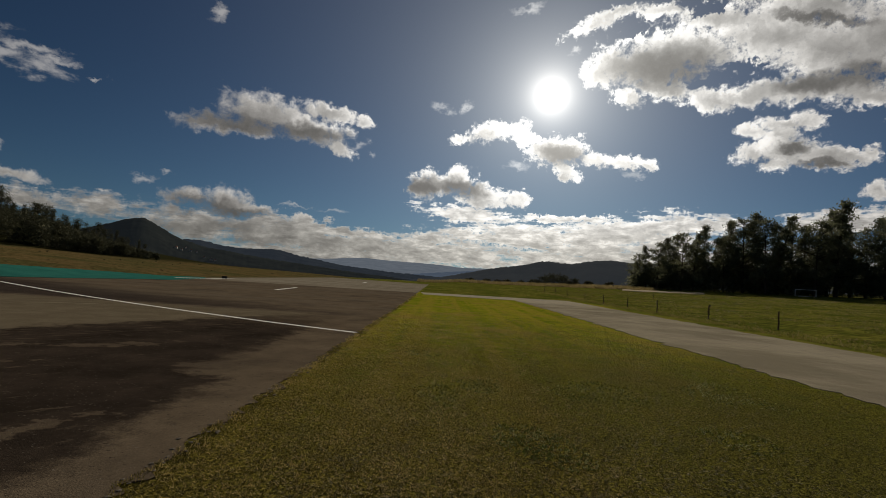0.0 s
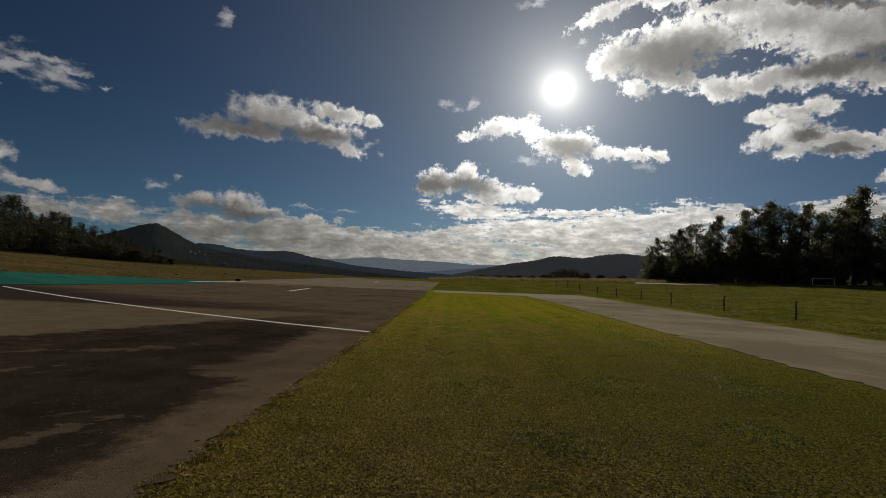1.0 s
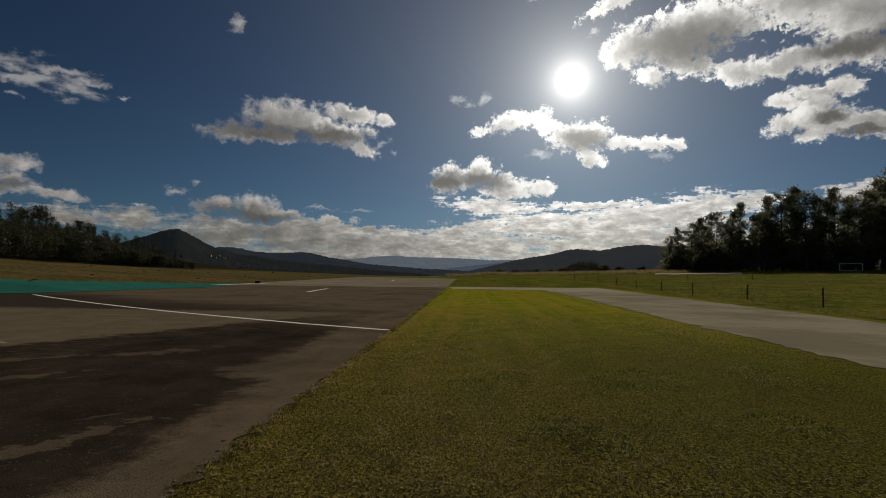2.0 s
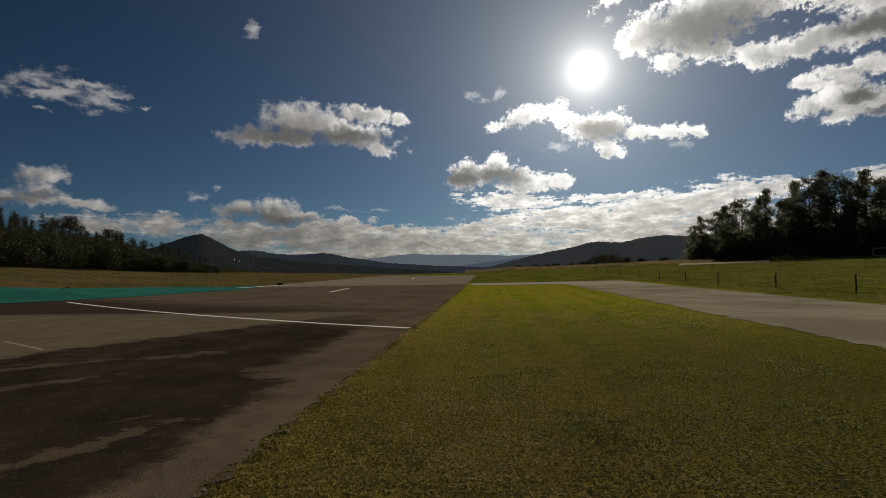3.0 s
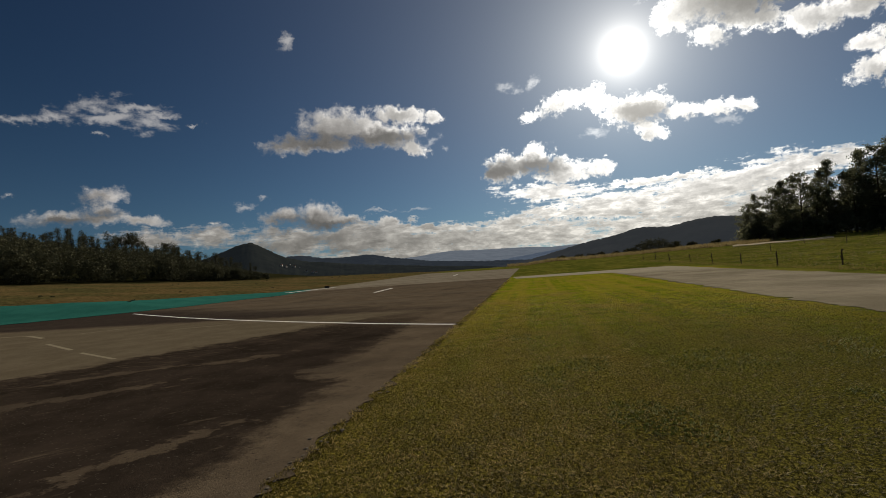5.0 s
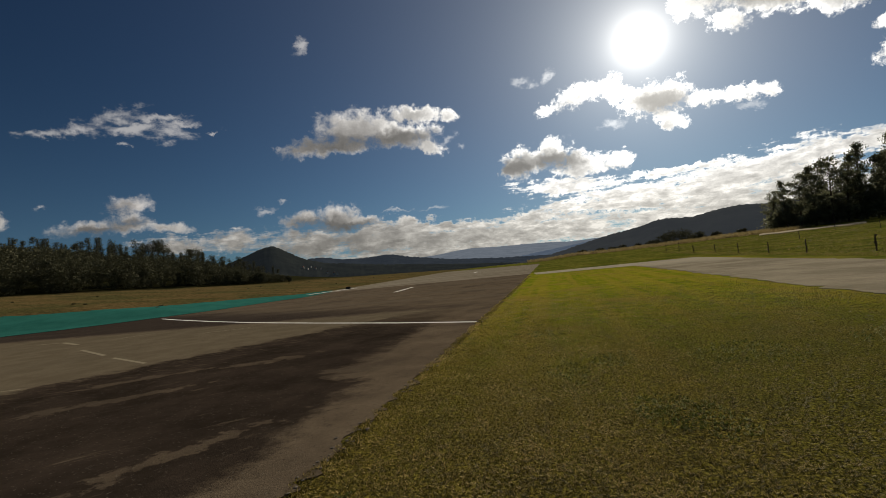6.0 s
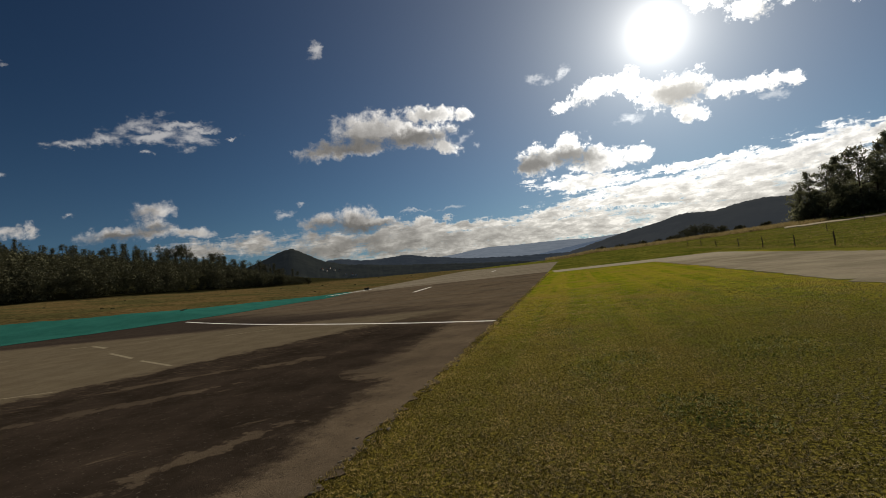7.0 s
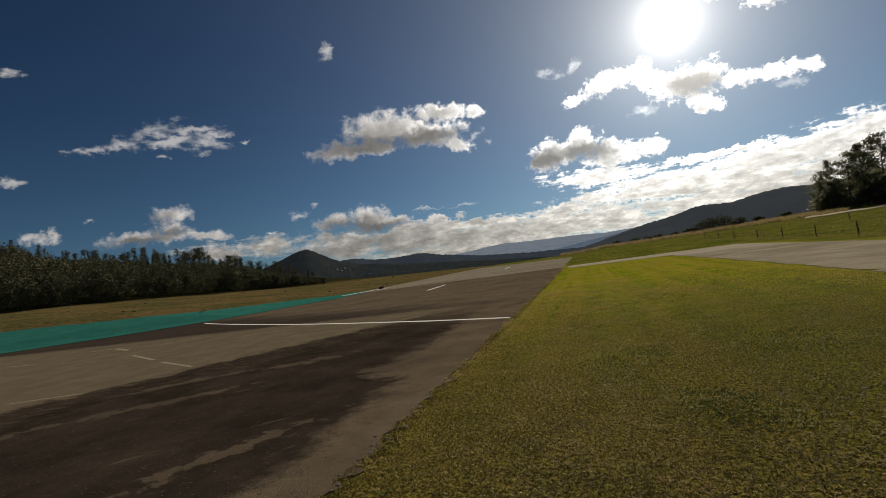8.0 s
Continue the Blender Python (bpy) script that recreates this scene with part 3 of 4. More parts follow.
def smooth(x, lo, hi):
    t = np.clip((np.asarray(x, dtype=float) - lo) / (hi - lo), 0, 1)
    return t * t * (3 - 2 * t)


# ---- the lie of the land ----
def land(x, y):
    """Height of the ground: a level airfield on a hilltop, a bank to one side, a rising meadow to the other, woods on a hill, a valley all round."""
    x, y = np.asarray(x, dtype=float), np.asarray(y, dtype=float)
    r = np.hypot(x, y)
    a = np.degrees(np.arctan2(x, y))
    out = -x - 0.95 * np.clip(31 - y, 0, 40) - 25
    bank = np.maximum(0, out) * 0.072 * np.clip(1.25 - y / 160, 0.15, 1.2) * smooth(out, 0, 6)
    bank = np.minimum(bank, 3.3)
    rise = np.clip(x - 16, 0, 160) * 0.028 + np.clip(y - 48, 0, 120) * 0.008 * smooth(x, -3, 6)
    top = bank + rise
    edge = 128 + 30 * smooth(a, 5, 25) - 40 * smooth(-a, 30, 60)
    hill = (4.5 + 15.5 * smooth(-a, 35.5, 62) + 6 * smooth(-a, 62, 100)) * smooth(r, 84, 190) * smooth(-a, 24, 37)
    drop = 70 * smooth(r, edge, edge + 420) * (1 - 0.75 * smooth(r, 84, 190) * smooth(-a, 28, 40) * (1 - smooth(r, 230, 420)))
    drop = drop * (1 - smooth(a, 20, 30) * (1 - smooth(r, 220, 420)))
    return top + hill - drop


def spaced(limit):
    s = list(np.arange(0, 150, 2.0))
    step = 2.0
    while s[-1] < limit:
        step *= 1.14
        s.append(s[-1] + step)
    return np.array(s)


s = spaced(4700)
axis = np.concatenate([-s[:0:-1], s])
gx, gy = np.meshgrid(axis, axis, indexing="ij")
gz = land(gx, gy)
n = len(axis)
idx = np.arange(n * n).reshape(n, n)
quads = np.stack([idx[:-1, :-1], idx[1:, :-1], idx[1:, 1:], idx[:-1, 1:]], -1).reshape(-1, 4)
tris = np.concatenate([quads[:, [0, 1, 2]], quads[:, [0, 2, 3]]])
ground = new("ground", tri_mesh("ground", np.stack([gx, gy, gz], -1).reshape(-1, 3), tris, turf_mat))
ground.data.polygons.foreach_set("use_smooth", [True] * len(ground.data.polygons))
tagged(ground, "mown airfield grass running out into meadow, straw bank and valley", "grass", kind="structure")


def slab(name, outline, top, mat, label, category, thick=0.06):
    """A paved sheet with sides, on level ground."""
    bm = bmesh.new()
    vs = [bm.verts.new((x, y, top)) for x, y in outline]
    f = bm.faces.new(vs)
    f.normal_update()
    if f.normal.z < 0:
        f.normal_flip()
    ext = bmesh.ops.extrude_face_region(bm, geom=[f])
    bmesh.ops.translate(bm, verts=[v for v in ext["geom"] if isinstance(v, bmesh.types.BMVert)], vec=(0, 0, 0))
    for v in vs:
        v.co.z -= thick
    bmesh.ops.recalc_face_normals(bm, faces=bm.faces)
    bmesh.ops.triangulate(bm, faces=bm.faces)
    me = bpy.data.meshes.new(name)
    bm.to_mesh(me)
    bm.free()
    me.materials.append(mat)
    return tagged(new(name, me), label, category, kind="structure")


def frayed(x0, y0, x1, y1, amount, step):
    """Points along a broken edge."""
    length = math.hypot(x1 - x0, y1 - y0)
    k = max(2, int(length / step))
    nx, ny = (y1 - y0) / length, (x0 - x1) / length
    out = []
    for i in range(k):
        t = i / k
        d = amount * (noise.noise((x0 + t * 7.1 * length, y0, 1.3)) + 0.6 * noise.noise((t * 2.1 * length, 4.0, x0)))
        out.append((x0 + (x1 - x0) * t + nx * d, y0 + (y1 - y0) * t + ny * d))
    return out


RUN = -2.24
runway_edge = frayed(RUN, -12, RUN, 24, 0.17, 0.06) + frayed(RUN, 24, RUN - 0.6, 92, 0.15, 0.5)
runway = slab("runway", runway_edge + frayed(RUN - 0.6, 92, -24, 104, 0.4, 1.0) + frayed(-24, 104, -25, 54, 0.25, 0.6) + frayed(-25, 54, -25, 38, 0.25, 0.6) + frayed(-25, 38, -29.0, 28, 0.25, 0.6) + frayed(-29.0, 28, -36.5, 20, 0.25, 0.6) + frayed(-36.5, 20, -60, -4, 0.25, 0.6), 0.012, tarmac_mat,
              "worn grey asphalt runway with a dark sealed band", "runway")
road_edge = frayed(8.2, -14, 7.2, 14, 0.28, 0.2) + frayed(7.2, 14, 6.5, 42.5, 0.35, 0.4) + frayed(6.5, 42.5, RUN + 0.05, 43.0, 0.2, 0.5)
road = slab("taxiway", road_edge + frayed(RUN + 0.05, 47.6, 13.0, 49.5, 0.2, 0.5) + frayed(13.0, 49.5, 13.6, 33, 0.2, 0.6) + frayed(13.6, 33, 15.8, -14, 0.2, 0.6), 0.012, road_mat,
            "pale worn asphalt taxiway curving across the mown grass", "road")


def draped(name, rows, mat, label, category, lift, kind="structure"):
    """A sheet laid on the ground between two lines, given as rows of (x0, y0, x1, y1)."""
    bm = bmesh.new()
    grid = []
    for x0, y0, x1, y1 in rows:
        line = []
        for i in range(9):
            x, y = x0 + (x1 - x0) * i / 8, y0 + (y1 - y0) * i / 8
            line.append(bm.verts.new((x, y, float(land(x, y)) + lift)))
        grid.append(line)
    for a, b in zip(grid, grid[1:]):
        for i in range(8):
            bm.faces.new((a[i], a[i + 1], b[i + 1], b[i]))
    rim = bmesh.ops.extrude_edge_only(bm, edges=[e for e in bm.edges if e.is_boundary])
    for v in rim["geom"]:
        if isinstance(v, bmesh.types.BMVert):
            v.co.z -= lift + 0.05
    bmesh.ops.recalc_face_normals(bm, faces=bm.faces)
    me = bpy.data.meshes.new(name)
    bm.to_mesh(me)
    bm.free()
    me.materials.append(mat)
    return tagged(new(name, me), label, category, kind=kind)


# the strip's two edges: bearing, near and far distance
STRIP = ((-76, 47, 62), (-68, 43.5, 56), (-60, 41, 52.5), (-52, 38.8, 48.2), (-47.4, 38.8, 47.4), (-43.5, 39.0, 47.2), (-38.5, 40.2, 49.0), (-33, 43.8, 52.6), (-30, 45.0, 54.2), (-28, 49.0, 56.6), (-26.6, 52.0, 56.6))
strip_rows = []
for i in range(90):
    a = -76 + i * 49.4 / 89
    near_r, far_r = (float(np.interp(a, [v[0] for v in STRIP], [v[k] for v in STRIP])) for k in (1, 2))
    near_r += 0.28 * noise.noise((i * 0.5, 3.0, 0.0)) + 0.12 * noise.noise((i * 1.7, 5.0, 0.0))
    far_r += 0.5 * noise.noise((i * 0.4, 9.0, 0.0))
    strip_rows.append((near_r * math.sin(radians(a)), near_r * math.cos(radians(a)), far_r * math.sin(radians(a)), far_r * math.cos(radians(a))))
green_strip = draped("painted_strip", strip_rows, green_mat, "turquoise green painted strip along the runway's edge", "painted strip", 0.035)


def line_mark(name, points, width, label, top=0.016, mat=None):
    """A painted line along the points on the asphalt, uneven at its edges."""
    left, right = [], []
    for p0, p1 in zip(points, points[1:]):
        a_, d = Vector((*p0, top)), Vector((p1[0] - p0[0], p1[1] - p0[1], 0))
        nrm = Vector((-d.y, d.x, 0)).normalized() * width / 2
        k = max(2, int(d.length / 0.3))
        for i in range(k + (p1 == points[-1])):
            c = a_ + d * i / k
            e = 0.18 * noise.noise((c.x * 3, c.y * 3, 2.0))
            left.append(c + nrm * (1 + e))
            right.append(c - nrm * (1 - e))
    n_ = len(left)
    faces = [(i, i + 1, n_ + i + 1, n_ + i) for i in range(n_ - 1)]
    ob = new(name, mesh_of(name, left + right, faces, mat or white_mat))
    return tagged(ob, label, "painted line", "lines on the runway", "structure")


line_mark("painted_line", [(-2.32, 13.2), (-5.0, 14.3), (-8.5, 16.0), (-11.4, 17.5), (-14.0, 18.95), (-17.2, 20.85), (-20.4, 22.9), (-23.0, 24.6), (-25.6, 26.4)], 0.18, "worn white line painted across the runway")
for y in (34.0, 70.0):
    line_mark("centre_dash", [(-11.9, y), (-12.3, y + 6.0)], 0.3, "short white centre line dash on the asphalt")
for x0, y0, x1, y1, w in ((-22.1, 16.0, -20.7, 16.1, 0.10), (-20.7, 16.1, -18.6, 15.0, 0.17), (-16.2, 13.2, -13.4, 11.6, 0.12), (-12.4, 11.0, -10.1, 9.8, 0.10), (-23.4, 13.5, -21.6, 13.4, 0.10), (-17.9, 15.9, -16.9, 17.1, 0.08), (-13.4, 15.7, -11.8, 16.4, 0.08), (-12.4, 7.1, -11.0, 7.6, 0.07)):
    line_mark("faded_mark", [(x0, y0), (x1, y1)], w, "faded white mark on the pale asphalt", 0.016, faded_mat)

# ---- far hills ----
def ridge(name, far, crest, mat, label, rough=1.0, base=-75.0):
    """A long hill across the view: crest gives (azimuth, elevation in degrees) of its skyline."""
    az_, el_ = np.array(crest).T
    k = 320
    a = np.linspace(az_[0], az_[-1], k)
    e = np.interp(a, az_, el_)
    e = np.convolve(np.pad(e, 3, mode="edge"), np.ones(7) / 7, "valid")
    verts, m = [], 14
    for j in range(m):
        t = j / (m - 1)
        for i in range(k):
            r = far * (0.72 + 0.28 * t)
            x, y = r * math.sin(radians(a[i])), r * math.cos(radians(a[i]))
            top = EYE + far * math.tan(radians(e[i]))
            bump = rough * far * 0.004 * (noise.fractal((x * 9 / far, y * 9 / far, far * 0.01), 0.8, 2.1, 6) * (1.2 - 0.9 * t)) + rough * far * 0.0016 * noise.noise((i * 1.9, j * 0.5, far))
            verts.append((x, y, base + (top - base) * t ** 0.7 + bump))
    for i in range(k):
        x, y = far * 1.2 * math.sin(radians(a[i])), far * 1.2 * math.cos(radians(a[i]))
        verts.append((x, y, base))
    faces = [(j * k + i, j * k + i + 1, (j + 1) * k + i + 1, (j + 1) * k + i) for j in range(m) for i in range(k - 1)]
    ob = new(name, mesh_of(name, verts, faces, mat, True))
    return tagged(ob, label, "mountain", "far hills", "structure")


# the second colour of each hill is the painted haze it glows with
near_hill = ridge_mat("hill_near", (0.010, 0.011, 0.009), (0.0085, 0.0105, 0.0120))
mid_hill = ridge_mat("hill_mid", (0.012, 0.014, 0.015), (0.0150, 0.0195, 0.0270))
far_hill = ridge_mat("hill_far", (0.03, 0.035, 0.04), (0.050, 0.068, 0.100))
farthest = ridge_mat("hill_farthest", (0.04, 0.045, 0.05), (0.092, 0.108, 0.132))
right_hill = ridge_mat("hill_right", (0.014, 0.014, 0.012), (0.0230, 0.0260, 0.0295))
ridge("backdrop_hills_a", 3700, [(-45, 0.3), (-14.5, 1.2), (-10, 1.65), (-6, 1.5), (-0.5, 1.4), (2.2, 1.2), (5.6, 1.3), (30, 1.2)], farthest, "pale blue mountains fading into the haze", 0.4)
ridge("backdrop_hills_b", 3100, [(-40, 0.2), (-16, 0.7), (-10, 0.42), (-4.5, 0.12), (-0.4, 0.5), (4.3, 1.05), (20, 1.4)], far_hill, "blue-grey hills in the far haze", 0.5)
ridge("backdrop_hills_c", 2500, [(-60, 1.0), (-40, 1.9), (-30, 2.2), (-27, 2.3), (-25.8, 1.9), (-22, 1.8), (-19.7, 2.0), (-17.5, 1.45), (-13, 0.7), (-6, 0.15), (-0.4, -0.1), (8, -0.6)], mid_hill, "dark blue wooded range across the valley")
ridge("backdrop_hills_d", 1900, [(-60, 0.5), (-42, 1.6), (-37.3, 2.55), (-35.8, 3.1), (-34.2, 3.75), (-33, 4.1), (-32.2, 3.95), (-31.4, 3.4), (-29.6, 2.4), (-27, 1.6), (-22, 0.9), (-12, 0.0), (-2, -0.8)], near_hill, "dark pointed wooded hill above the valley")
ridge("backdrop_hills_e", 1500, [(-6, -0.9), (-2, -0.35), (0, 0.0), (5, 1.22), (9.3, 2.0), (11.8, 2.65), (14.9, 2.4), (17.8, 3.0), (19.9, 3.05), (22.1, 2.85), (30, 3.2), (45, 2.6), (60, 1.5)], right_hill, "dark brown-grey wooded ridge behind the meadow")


# ---- trees ----
def leaf_cards(centres, size, count, spread, rng, flat=0.6):
    """Corners and triangles of many small bent leaves about the given points."""
    c = np.repeat(centres, count, axis=0)
    k = len(c)
    c = c + rng.normal(0, 1, (k, 3)) * spread
    u = rng.normal(0, 1, (k, 3))
    u[:, 2] *= flat
    u /= np.linalg.norm(u, axis=1, keepdims=True)
    w = np.cross(u, rng.normal(0, 1, (k, 3)))
    w /= np.linalg.norm(w, axis=1, keepdims=True) + 1e-9
    s_ = size * rng.uniform(0.6, 1.4, (k, 1))
    v = np.stack([c - u * s_, c + w * s_ * 0.42, c + u * s_, c - w * s_ * 0.42 + np.array([0, 0, 1.0]) * s_ * 0.15], 1).reshape(-1, 3)
    i = np.arange(k)[:, None] * 4
    t = np.concatenate([i + np.array([[0, 1, 2]]), i + np.array([[0, 2, 3]])])
    return v, t


def make_tree(name, seed, height, width, kind, mat, leaf=0.42):
    """A tree: tapered trunk, limbs in uneven whorls, twigs and small leaf clumps with gaps between."""
    rng = np.random.default_rng(seed)
    ob = empty(name, Matrix(), "", "tree")
    bm, bm2 = bmesh.new(), bmesh.new()
    bend = rng.normal(0, 0.02, 2)
    pts = [Vector((bend[0] * height * t * t * 3, bend[1] * height * t * t * 3, height * t)) for t in np.linspace(0, 0.97, 9)]
    r0 = 0.016 * height + 0.04
    for i in range(8):
        tube(bm, pts[i], pts[i + 1], r0 * (1 - i / 8.6), r0 * (1 - (i + 1) / 8.6), 7)
    centres = []
    limbs = int(height * (3.2 if kind == "fir" else 2.4))
    for j in range(limbs):
        t = (j + rng.uniform(0, 1)) / limbs
        t = 0.10 + 0.88 * t if kind != "umbrella" else 0.62 + 0.36 * t
        if kind == "fir":
            reach = width / 2 * (1.03 - t) ** 0.9 * rng.uniform(0.55, 1.2)
            lift = 0.10 + 0.75 * t
        elif kind == "round":
            reach = width / 2 * math.sqrt(max(0.05, 1 - (2 * (t - 0.45)) ** 2)) * rng.uniform(0.6, 1.15)
            lift = 0.15 + 0.5 * t
        else:
            reach = width / 2 * rng.uniform(0.3, 1.1)
            lift = 0.35
        turn = rng.uniform(0, 2 * math.pi)
        base = pts[min(8, int(t * 8.2))].lerp(pts[min(8, int(t * 8.2) + 1)], 0.4)
        base = Vector((base.x, base.y, height * t))
        tip = base + Vector((math.cos(turn) * reach, math.sin(turn) * reach, reach * lift))
        tube(bm2, base, tip, 0.05 + 0.012 * reach, 0.015, 4)
        twigs = max(2, int(reach * 1.7))
        for q in range(twigs):
            f = 0.3 + 0.7 * (q + 1) / twigs
            droop = 0.06 * reach * math.sin(f * 3.1)
            side = rng.normal(0, 0.16 * reach + 0.1, 2)
            centres.append((base.x + (tip.x - base.x) * f + side[0], base.y + (tip.y - base.y) * f + side[1], base.z + (tip.z - base.z) * f + droop + rng.normal(0, 0.12)))
    centres.append((pts[8].x, pts[8].y, height * 0.98))
    trunk = part("trunk", bm, bark_mat, ob)
    tagged(part("branch", bm2, bark_mat, trunk), kind="stuff")
    spread = np.array([0.46, 0.46, 0.34])
    v, t = leaf_cards(np.array(centres), leaf, 26, spread, rng, 1.0)
    crown = new("crown", tri_mesh("crown", v, t, mat))
    crown.parent = ob
    return ob


kinds = [("fir", 20, 8.5), ("round", 16, 9.0), ("fir", 22, 9.5), ("round", 19, 10.0), ("fir", 17, 7.5)]
models = [make_tree("pine_tree", 11 + i, h, w, k, needle_mat, 0.27) for i, (k, h, w) in enumerate(kinds)]
grove = [(22.0, 3.9), (23.0, 4.9), (24.1, 5.2), (25.2, 5.9), (26.5, 6.2), (27.6, 6.3), (28.5, 7.3), (29.6, 6.1), (30.4, 5.9), (31.3, 7.6), (32.1, 7.7), (32.9, 8.4), (34.0, 7.7), (35.0, 7.9), (36.0, 7.2), (37.0, 7.0),
         (37.9, 7.4), (38.7, 8.4), (39.4, 9.4), (40.4, 7.8), (41.5, 6.7), (42.8, 7.8), (44.0, 7.6), (45.5, 8.2), (47.0, 7.5), (49.0, 7.8)]
rng = np.random.default_rng(5)


def plant(model, size, x, y, label, group):
    k = models.index(model)
    base_h = kinds[k][1]
    s_ = size / base_h
    m = pose(x, y, float(land(x, y)) - 0.1, 0, 0, rng.uniform(0, 360)) @ Matrix.Diagonal((s_ * rng.uniform(0.9, 1.12), s_ * rng.uniform(0.9, 1.12), s_, 1))
    ob = copy_thing(model, m)
    return tagged(ob, label, "tree", group)


for i, (a, e) in enumerate(grove):
    far = 150 + rng.uniform(-6, 8)
    x, y = far * math.sin(radians(a)), far * math.cos(radians(a))
    size = EYE + far * math.tan(radians(e)) - float(land(x, y))
    tall = i in (6, 9, 11, 18)
    model = models[(0, 2, 4)[i % 3]] if tall or i % 2 else models[(1, 3)[i % 4 // 2]]
    plant(model, size, x, y, "tall dark pine standing above the grove" if tall else "dark evergreen tree at the meadow's edge", "grove behind the meadow")
for i in range(26):
    a = 22.5 + i * 1.05
    far = 160 + rng.uniform(-3, 8)
    x, y = far * math.sin(radians(a)), far * math.cos(radians(a))
    top = np.interp(a, [g_[0] for g_ in grove], [g_[1] for g_ in grove]) * 0.62
    plant(models[int(rng.integers(0, 5))], EYE + far * math.tan(radians(top)) - float(land(x, y)), x, y, "dark evergreen tree deeper in the grove", "grove behind the meadow")


def thicket(name, spots, mat, leaf, count, label, category, point=0.0):
    """Bushes and far tree crowns that nobody could count, each a heap of small leaves."""
    vs, ts, base = [], [], 0
    r_ = np.random.default_rng(len(spots))
    for x, y, w, h in spots:
        k = 9
        u = r_.normal(0, 1, (k, 3))
        u /= np.linalg.norm(u, axis=1, keepdims=True)
        u[:, :2] *= 1 - point * (u[:, 2:] + 1) / 2
        c = u * np.array([w * 0.36, w * 0.36, h * (0.38 + 0.08 * point)]) + np.array([x, y, float(land(x, y)) + h * 0.52])
        v, t = leaf_cards(c, leaf * (0.5 + 0.12 * h), count, np.array([w * 0.13, w * 0.13, h * 0.12]) * (1 - 0.35 * point), r_)
        vs.append(v), ts.append(t + base)
        base += len(v)
    ob = new(name, tri_mesh(name, np.concatenate(vs), np.concatenate(ts), mat))
    return tagged(ob, label, category, kind="stuff")


under = []
for i in range(120):
    a, far = rng.uniform(21.6, 50), rng.uniform(146, 158)
    under.append((far * math.sin(radians(a)), far * math.cos(radians(a)), rng.uniform(3.5, 6), rng.uniform(2.5, 6)))
thicket("undergrowth", under, needle_mat, 0.5, 14, "dense dark undergrowth beneath the grove", "bushes")

# woods on the hill beyond the straw bank
woods, skipped = [], 0
while len(woods) < 2700:
    a, far = -rng.uniform(31, 78), math.sqrt(rng.uniform(92 ** 2, 235 ** 2))
    if far < 92 + 12 * smooth(a, -52, -27):
        continue
    h = rng.uniform(4, 10.5) * (0.55 if far < 104 else 1.0) * (0.45 if a > -36 and far < 120 else 1.0)
    wx, wy = far * math.sin(radians(a)), far * math.cos(radians(a))
    tops = np.interp(a, (-100, -60, -57, -51, -46.6, -42.5, -40, -38, -36.5, -34, -31, -27, -22), (9.2, 7.4, 6.0, 5.1, 4.4, 3.8, 3.2, 2.6, 2.1, 1.3, 0.4, -0.1, -0.6))
    if float(land(wx, wy)) + h - EYE > far * math.tan(radians(tops)):
        skipped += 1
        if skipped > 42000:
            break
        continue
    woods.append((far * math.sin(radians(a)), far * math.cos(radians(a)), h * rng.uniform(0.5, 0.85), h))
for i in range(420):
    a, far = -rng.uniform(31, 41), rng.uniform(95, 150)
    wx, wy = far * math.sin(radians(a)), far * math.cos(radians(a))
    tops = np.interp(a, (-42.5, -40, -38, -36.5, -34, -31, -27, -22), (3.6, 2.8, 2.1, 1.7, 1.1, 0.4, 0.0, -0.4))
    h = min(rng.uniform(1.5, 4.5), EYE + far * math.tan(radians(tops)) - float(land(wx, wy)))
    if h > 0.6:
        woods.append((wx, wy, h * rng.uniform(0.7, 1.1), h))
thicket("woodland", woods, wood_leaf_mat, 0.19, 28, "dense dark woodland covering the hillside", "forest", 0.6)

weeds = []
for i in range(45):
    y = rng.uniform(18, 110)
    weeds.append((-27 - 13 * (1 - float(smooth(y, 4, 49))) - 0.5 * max(0, 34 - y) - rng.uniform(0, 30), y, rng.uniform(0.15, 0.4), rng.uniform(0.05, 0.10)))
thicket("weeds", weeds, wood_leaf_mat, 0.09, 12, "low dark weeds dotted over the straw bank", "weeds")

ridge_kinds = [("fir", 11, 2.2), ("fir", 10, 2.5), ("round", 9, 2.5), ("umbrella", 9, 3.3), ("fir", 11, 1.9)]
first = len(models)
for i, (k, h, w) in enumerate(ridge_kinds):
    kinds.append((k, h, w))
    models.append(make_tree("pine_tree", 41 + i, h, w, k, wood_leaf_mat, 0.17))
for i in range(110):
    a = -33.0 - i * 0.29 + rng.uniform(-0.8, 0.8)
    far = rng.uniform(165, 205)
    x, y = far * math.sin(radians(a)), far * math.cos(radians(a))
    crest = np.interp(a, (-68, -60, -57.8, -55.4, -51.5, -49, -46.6, -44.5, -41.3, -38.4, -36.8, -33), (8.6, 7.9, 6.7, 6.2, 5.9, 5.9, 5.2, 5.2, 4.1, 3.2, 2.7, 1.7)) + rng.choice((-0.5, -0.2, 0.0, 0.3)) + rng.uniform(-0.25, 0.2)
    plant(models[first + int(rng.integers(0, 5))], max(3.0, min(13.0, EYE + far * math.tan(radians(crest)) - float(land(x, y)))), x, y, "slender dark pine on the wooded skyline", "pines on the hill")

for model in models:
    for ob in (*model.children_recursive, model):
        bpy.data.objects.remove(ob)

